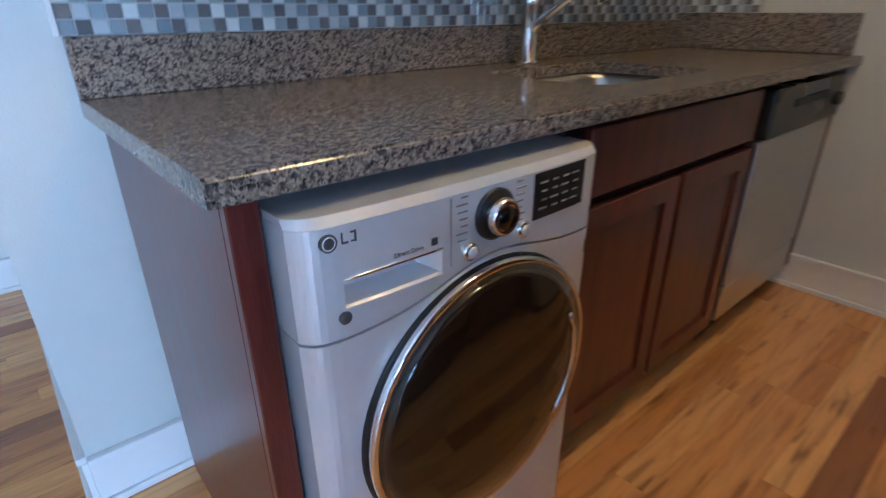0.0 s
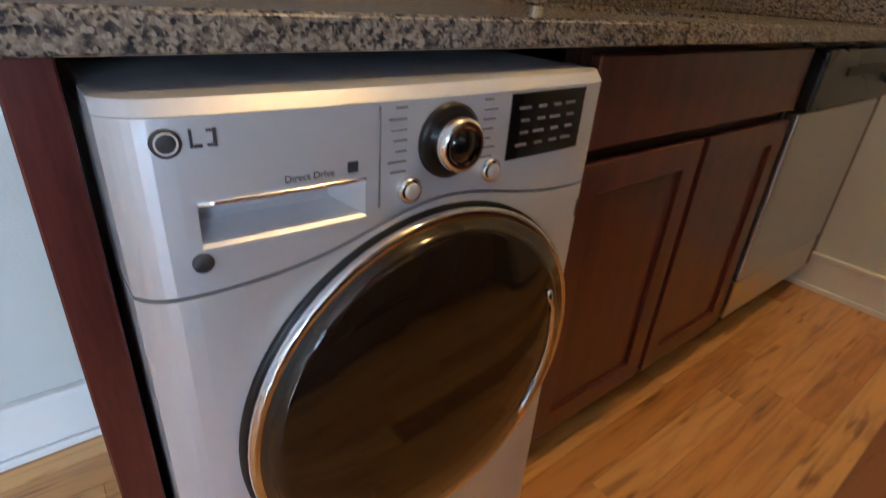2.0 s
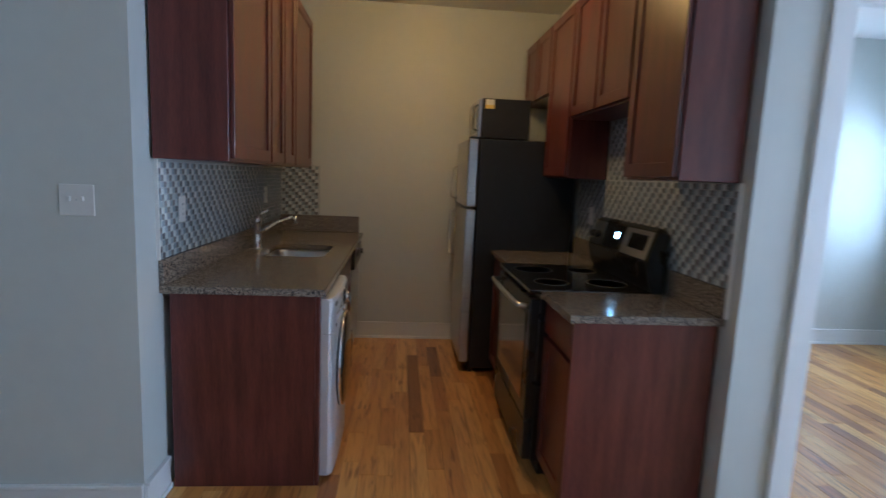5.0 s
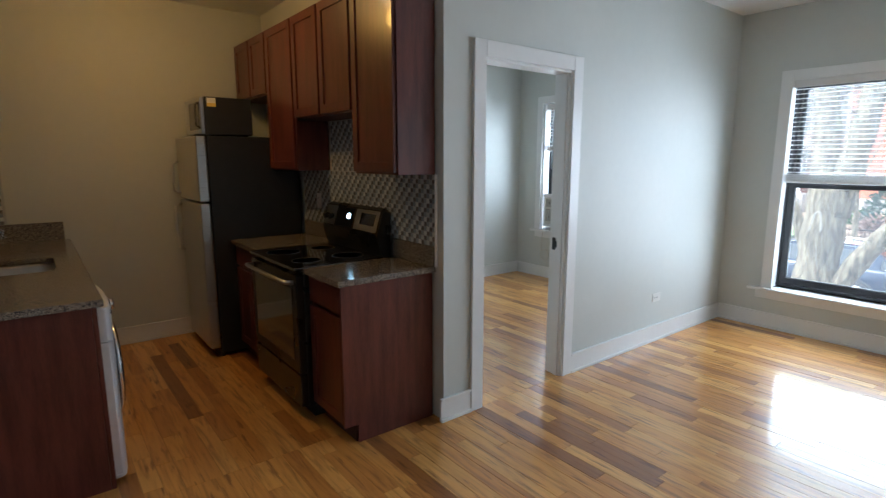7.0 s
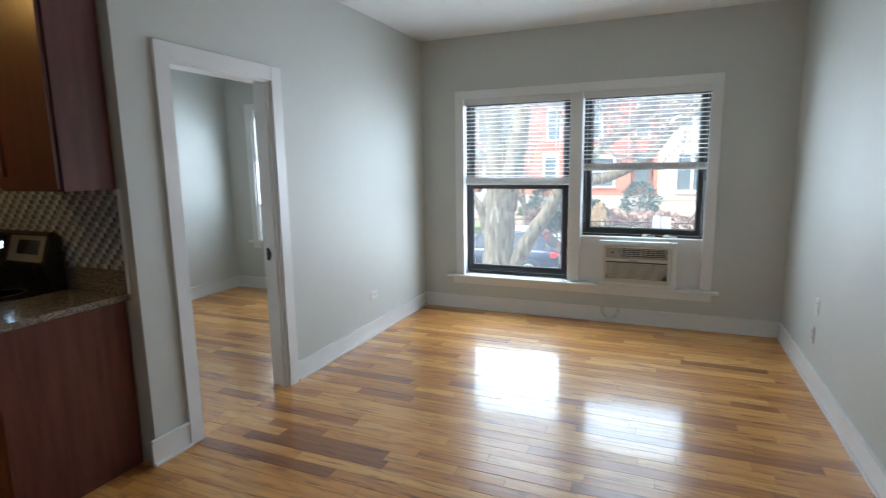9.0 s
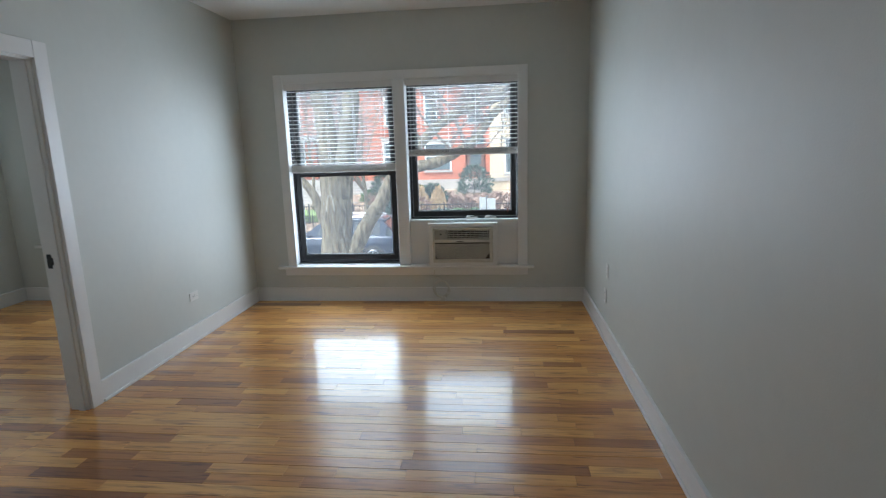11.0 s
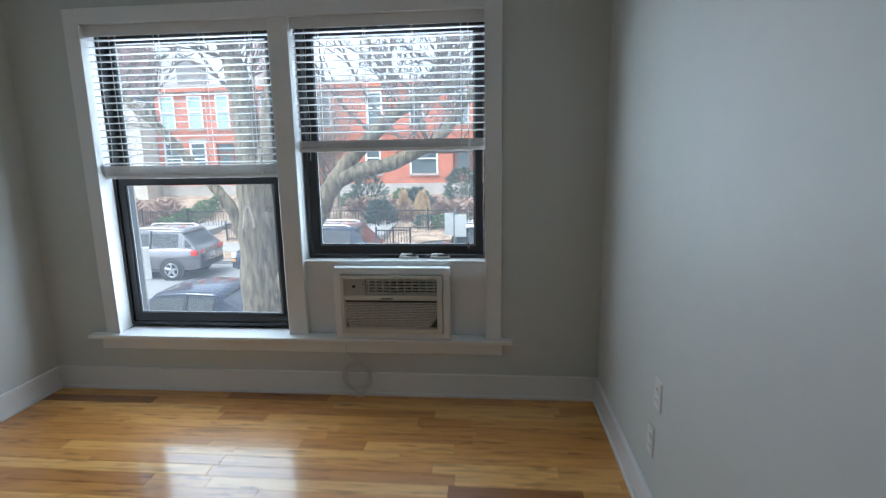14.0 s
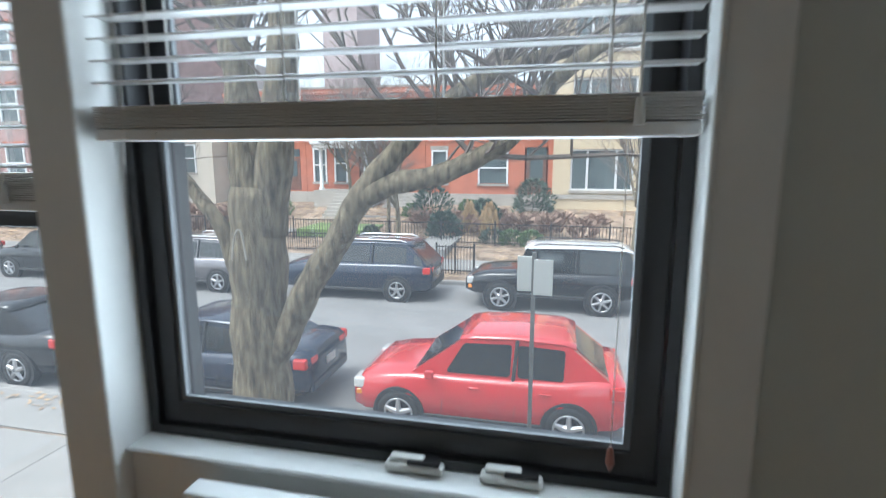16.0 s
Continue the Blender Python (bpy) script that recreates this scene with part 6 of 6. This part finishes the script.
        part("tail_light", boxes((L / 2 - 0.26, s * hw * 0.9 - 0.06, tz * 0.80, L / 2 - 0.035, s * hw * 0.9 + 0.06, tz * 0.98), (L / 2 - 0.06, s * hw * 0.62 - 0.12, tz * 0.82, L / 2 - 0.008, s * hw * 0.62 + 0.12, tz * 0.95), bevel=0.025, seg=2), TAIL, c, "red tail light")
        hz = P["hood"] * H
        part("headlight", box(-L / 2 + 0.05, s * hw * 0.74 - 0.16, hz * 0.66, -L / 2 + 0.28, s * hw * 0.74 + 0.15, hz * 0.84, 0.03, 2), HEADL, c, "clear headlight")
        part("turn_signal", box(-L / 2 + 0.09, s * hw * 0.88 - 0.03, hz * 0.55, -L / 2 + 0.2, s * hw * 0.88 + 0.05, hz * 0.64, 0.012), AMBER, c)
        part("sill_trim", box(-wb / 2 + wheel_r * 1.1, s * hw * 0.97 - 0.03, zl - 0.01, wb / 2 - wheel_r * 1.1, s * hw * 0.97 + 0.03, zl + 0.09, 0.02), CLADDING, c)
        for xx in (-0.12 * L + 0.3, 0.12 * L + 0.35):
            part("door_handle", box(xx, s * hw * 1.0 - 0.02, belt * 0.86, xx + 0.16, s * hw * 1.0 + 0.02, belt * 0.89, 0.006), paint, c)
        for xx in ((wx + fx) / 2 + 0.1, (wx + rx) / 2, rx - 0.08 * L):
            part("door_gap", sweep([(xx, s * hw * 0.915, zb - 0.02), (xx + 0.02, s * hw * 1.002, belt * 0.62), (xx, s * hw * 0.992, zl + 0.12)], 0.006, 4), CLADDING, c)
        if kind in ("suv", "boxy"):
            part("roof_rail", sweep([(wx + 0.2, s * hw * 0.66, zr + 0.03), (wx + 0.35, s * hw * 0.66, zr + 0.085), (rx - 0.3, s * hw * 0.66, zr + 0.085), (rx - 0.12, s * hw * 0.66, zr + 0.03)], 0.018, 6), CLADDING if kind == "boxy" else RIM, c)
        for wxp in (-wb / 2, wb / 2):
            y0 = s * (hw - 0.1)
            o = s * 0.115
            part("wheel_arch", lathe([(wheel_r * 1.22, 0), (wheel_r * 1.22, o * 0.93), (wheel_r * 1.10, o * 0.95), (wheel_r * 1.08, 0)], (wxp, y0, wheel_r), "y", 28), CLADDING, c)
            # flat black disc for the shaded hollow, since the body is uncut
            part("wheel_well_shade", lathe([(wheel_r * 1.09, o * 0.86), (0.0005, o * 0.861)], (wxp, y0, wheel_r), "y", 24), IRON, c)
            w = part("wheel", lathe([(wheel_r * 0.68, o), (wheel_r * 0.9, o * 1.07), (wheel_r, o * 0.9), (wheel_r, -o), (wheel_r * 0.6, -o)], (wxp, y0, wheel_r), "y", 30), TYRE, c, smooth=True)
            part("rim", lathe([(wheel_r * 0.70, o * 1.0), (wheel_r * 0.66, o * 1.06), (wheel_r * 0.60, o * 1.03), (wheel_r * 0.58, o * 0.7)], (wxp, y0, wheel_r), "y", 30), RIM, w, smooth=True)
            part("brake_disc", lathe([(wheel_r * 0.58, o * 0.88), (0.0005, o * 0.881)], (wxp, y0, wheel_r), "y", 20), IRON, w)
            sp_ = bmesh.new()
            for k in range(rim):
                a = 2 * math.pi * k / rim + 0.3
                tube_into(sp_, (wxp + 0.03 * math.cos(a), y0 + o * 1.0, wheel_r + 0.03 * math.sin(a)), (wxp + wheel_r * 0.62 * math.cos(a), y0 + o * 1.0, wheel_r + wheel_r * 0.62 * math.sin(a)), 0.05, 0.034, 6)
            tube_into(sp_, (wxp, y0 + o * 0.9, wheel_r), (wxp, y0 + o * 1.07, wheel_r), 0.05, 0.045, 12)
            part("spokes", sp_, RIM, w)
    part("bumper", box(L / 2 - 0.12, -hw * 0.8, zl * 1.3, L / 2 + 0.02, hw * 0.8, zl * 2.1, 0.04, 2), CLADDING if kind in ("juke", "boxy", "suv") else paint, c)
    part("front_bumper", box(-L / 2 - 0.01, -hw * 0.76, zl * 1.2, -L / 2 + 0.12, hw * 0.76, zl * 2.0, 0.04, 2), CLADDING if kind in ("juke", "boxy", "suv") else paint, c)
    part("number_plate", box(L / 2 + 0.0, -0.17, P["trunk"] * H * 0.66, L / 2 + 0.022, 0.17, P["trunk"] * H * 0.80, 0.004), SIGNBACK, c)
    return c


RED = mat("bright_red_car_paint", (0.52, 0.028, 0.03), 0.22, vary=0.04, scale=2, coat=1.0)
NAVY = mat("dark_blue_car_paint", (0.018, 0.026, 0.046), 0.22, 0.2, 0.08, 2, coat=0.55, spec=0.3)
BLACKCAR = mat("black_car_paint", (0.011, 0.012, 0.014), 0.2, vary=0.1, scale=2, coat=0.55, spec=0.3)
GREYCAR = mat("grey_car_paint", (0.17, 0.16, 0.17), 0.25, 0.6, 0.06, 2, coat=1.0)
WHITEROOF = mat("white_car_paint", (0.72, 0.73, 0.74), 0.25, vary=0.03, scale=2, coat=1.0)
car("bright red small crossover parked by the kerb", (1.47, 10.65, G), 4.13, 1.77, 1.57, RED, "juke", 0.33, 2.53)
car("dark blue sedan parked behind the tree", (-3.7, 10.8, G), 4.65, 1.8, 1.44, NAVY, "sedan", 0.32, 2.7)
car("black sedan parked by the kerb", (-8.5, 10.7, G), 4.75, 1.82, 1.46, BLACKCAR, "sedan", 0.32, 2.75)
car("dark blue sport utility wagon across the street", (-3.5, 17.8, G), 4.9, 1.93, 1.73, NAVY, "suv", 0.36, 2.85)
car("black boxy off-roader with a white roof across the street", (2.3, 17.6, G), 4.67, 1.9, 1.8, BLACKCAR, "boxy", 0.39, 2.69, 6, 0, WHITEROOF)
car("grey compact sport utility car across the street", (-9.2, 17.6, G), 4.55, 1.82, 1.67, GREYCAR, "suv", 0.35, 2.62)
car("black compact sport utility car across the street", (-15.1, 17.9, G), 4.6, 1.82, 1.7, BLACKCAR, "suv", 0.35, 2.7)
car("dark grey hatchback parked far down the street", (-21.0, 17.9, G), 4.4, 1.8, 1.5, GREYCAR, "sedan", 0.33, 2.65)


# ---- floor strips and mosaic tiles ----
rnd = random.Random(7)
PW = 0.083
near, rest = [], []


def strips(x0, x1, y0, y1, near_box):
    y = y0
    while y < y1 - 0.005:
        x = x0 - rnd.uniform(0, 0.6)
        while x < x1:
            l = rnd.choice((0.3, 0.45, 0.6, 0.75, 0.95, 1.2)) * rnd.uniform(0.85, 1.15)
            a, b = max(x, x0), min(x + l, x1)
            if b - a > 0.02:
                q = (a, y, b, min(y + PW, y1), rnd.uniform(-0.0006, 0.0006))
                (near if near_box and near_box[0] < (a + b) / 2 < near_box[2] and near_box[1] < y < near_box[3] and len(near) < 300 else rest).append(q)
            x += l
        y += PW


strips(0.0, E_, -0.1, N, (0.0, 0.0, E_, N))
strips(RX, E_, S, -0.1, (-2, -2.6, 0.0, -0.2))
strips(W, RX, KS, KN, None)
strips(RX, 0.0, -0.1, KN, None)
strips(BW, -T, KN + T, N, None)
strips(-T, 0.0, D0, D1, None)


def strip_bm(bm, a, y, b, y1, lift):
    g, z = 0.0003, lift
    e = 0.0009
    lo = [bm.verts.new(p) for p in ((a + g, y + g, -0.011), (b - g, y + g, -0.011), (b - g, y1 - g, -0.011), (a + g, y1 - g, -0.011))]
    mi = [bm.verts.new(p) for p in ((a + g, y + g, z - e), (b - g, y + g, z - e), (b - g, y1 - g, z - e), (a + g, y1 - g, z - e))]
    t, u = lift * 0.5, math.sin(lift * 9e5) * 0.0003
    hi = [bm.verts.new(p) for p in ((a + g + e, y + g + e, z + t), (b - g - e, y + g + e, z + t + u), (b - g - e, y1 - g - e, z - t + u), (a + g + e, y1 - g - e, z - t))]
    for r0, r1 in ((lo, mi), (mi, hi)):
        for i in range(4):
            j = (i + 1) % 4
            bm.faces.new((r0[i], r0[j], r1[j], r1[i]))
    bm.faces.new(hi)


for a, y, b, y1, lift in near:
    bm = bmesh.new()
    strip_bm(bm, a, y, b, y1, lift)
    part("plank", bm, PLANK, floor)
bm = bmesh.new()
for q in rest:
    strip_bm(bm, *q)
tagged(part("planks", bm, PLANKS, floor), kind="stuff")


def mat_mosaic(name, color, island):
    """Glass tile of one tone, a little different from piece to piece."""
    m = mat(name, color, 0.12, vary=0.06, scale=30, coat=0.3)
    n, l = m.node_tree.nodes, m.node_tree.links
    rn = n.new("ShaderNodeNewGeometry").outputs["Random Per Island"] if island else n.new("ShaderNodeObjectInfo").outputs["Random"]
    r = ramp_of(n, [(0.0, (0.78, 0.8, 0.82)), (1.0, (1.2, 1.17, 1.12))])
    l.new(rn, r.inputs["Fac"])
    mx = n.new("ShaderNodeMix")
    mx.data_type, mx.blend_type = "RGBA", "MULTIPLY"
    mx.inputs["Factor"].default_value = 1.0
    b = n["Principled BSDF"]
    l.new(b.inputs["Base Color"].links[0].from_socket, mx.inputs["A"])
    l.new(r.outputs[0], mx.inputs["B"])
    l.new(mx.outputs["Result"], b.inputs["Base Color"])
    return m


TONES = (("blue_grey_glass_tile", (0.30, 0.35, 0.38)), ("dark_grey_glass_tile", (0.17, 0.165, 0.165)), ("white_glass_tile", (0.60, 0.64, 0.64)))
TILE = [mat_mosaic(nm, c, False) for nm, c in TONES]
TILES = [mat_mosaic(nm + "_rest", c, True) for nm, c in TONES]
P_ = 0.0268


def mosaic(name, origin, along, length, z0, z1, facing, label, single):
    """Sheet of small square glass tiles on grout. along: unit vector along the wall; facing: its normal."""
    al, nf, o = Vector(along), Vector(facing), Vector(origin)
    st_ = tagged(new(name), label, "backsplash", kind="structure")
    a, b = o + Vector((0, 0, z0)), o + al * length + Vector((0, 0, z1)) + nf * 0.008
    part("grout", box(min(a.x, b.x), min(a.y, b.y), z0, max(a.x, b.x), max(a.y, b.y), z1), GROUT, st_)
    bm = bmesh.new()
    meshes, made = {}, 0
    h, d = P_ / 2 - 0.0014, 0.0035
    pts = [[al * (u * q) + Vector((0, 0, v * q)) + nf * o2 for u, v in ((-1, -1), (1, -1), (1, 1), (-1, 1))] for q, o2 in ((h, 0.0), (h, d - 0.001), (h - 0.0012, d))]

    def tile_into(target, c):
        rg = [[target.verts.new(c + p) for p in r] for r in pts]
        faces = [target.faces.new((r0[k], r0[(k + 1) % 4], r1[(k + 1) % 4], r1[k])) for r0, r1 in zip(rg, rg[1:]) for k in range(4)]
        return faces + [target.faces.new(rg[-1])]

    for i in range(int(length / P_)):
        for j in range(int((z1 - z0) / P_)):
            tone = (i + j) % 3
            c = o + al * ((i + 0.5) * P_) + Vector((0, 0, z0 + (j + 0.5) * P_)) + nf * 0.008
            if single and made < 300:
                if tone not in meshes:
                    b2 = bmesh.new()
                    tile_into(b2, Vector())
                    bmesh.ops.recalc_face_normals(b2, faces=b2.faces)
                    meshes[tone] = mesh_of("tile", b2, TILE[tone])
                t = new("tile", meshes[tone])
                t.parent, t.location = st_, c
                made += 1
            else:
                for fc in tile_into(bm, c):
                    fc.material_index = tone
    if len(bm.faces):
        rest_tiles = tagged(part("tiles", bm, TILES[0], st_), kind="stuff")
        for q in TILES[1:]:
            rest_tiles.data.materials.append(q)
    else:
        bm.free()


mosaic("mosaic_sink_wall", (-0.405, KS, 0), (-1, 0, 0), -0.405 - W - 0.002, 1.023, 1.436, (0, 1, 0), "blue-grey and white glass mosaic backsplash", True)
mosaic("mosaic_end_wall", (W, KS + 0.013, 0), (0, 1, 0), 0.31, 1.051, 1.46, (1, 0, 0), "blue-grey and white glass mosaic backsplash on the end wall", False)
mosaic("mosaic_stove_wall", (-0.065, KN, 0), (-1, 0, 0), 1.77, 1.031, 1.436, (0, -1, 0), "grey and white glass mosaic backsplash behind the stove", False)
mosaic("mosaic_hood_wall", (-0.524, KN, 0), (-1, 0, 0), 0.83, 1.4365, 1.789, (0, -1, 0), "grey and white glass mosaic above the stove", False)
structure("tile_edge_trim", boxes((-0.404, KS + 0.0005, 1.023, -0.396, KS + 0.014, 1.436), (-0.064, KN - 0.014, 0.9145, -0.056, KN - 0.0005, 1.436)), TRIM, "white edge strip beside the mosaic", "trim")
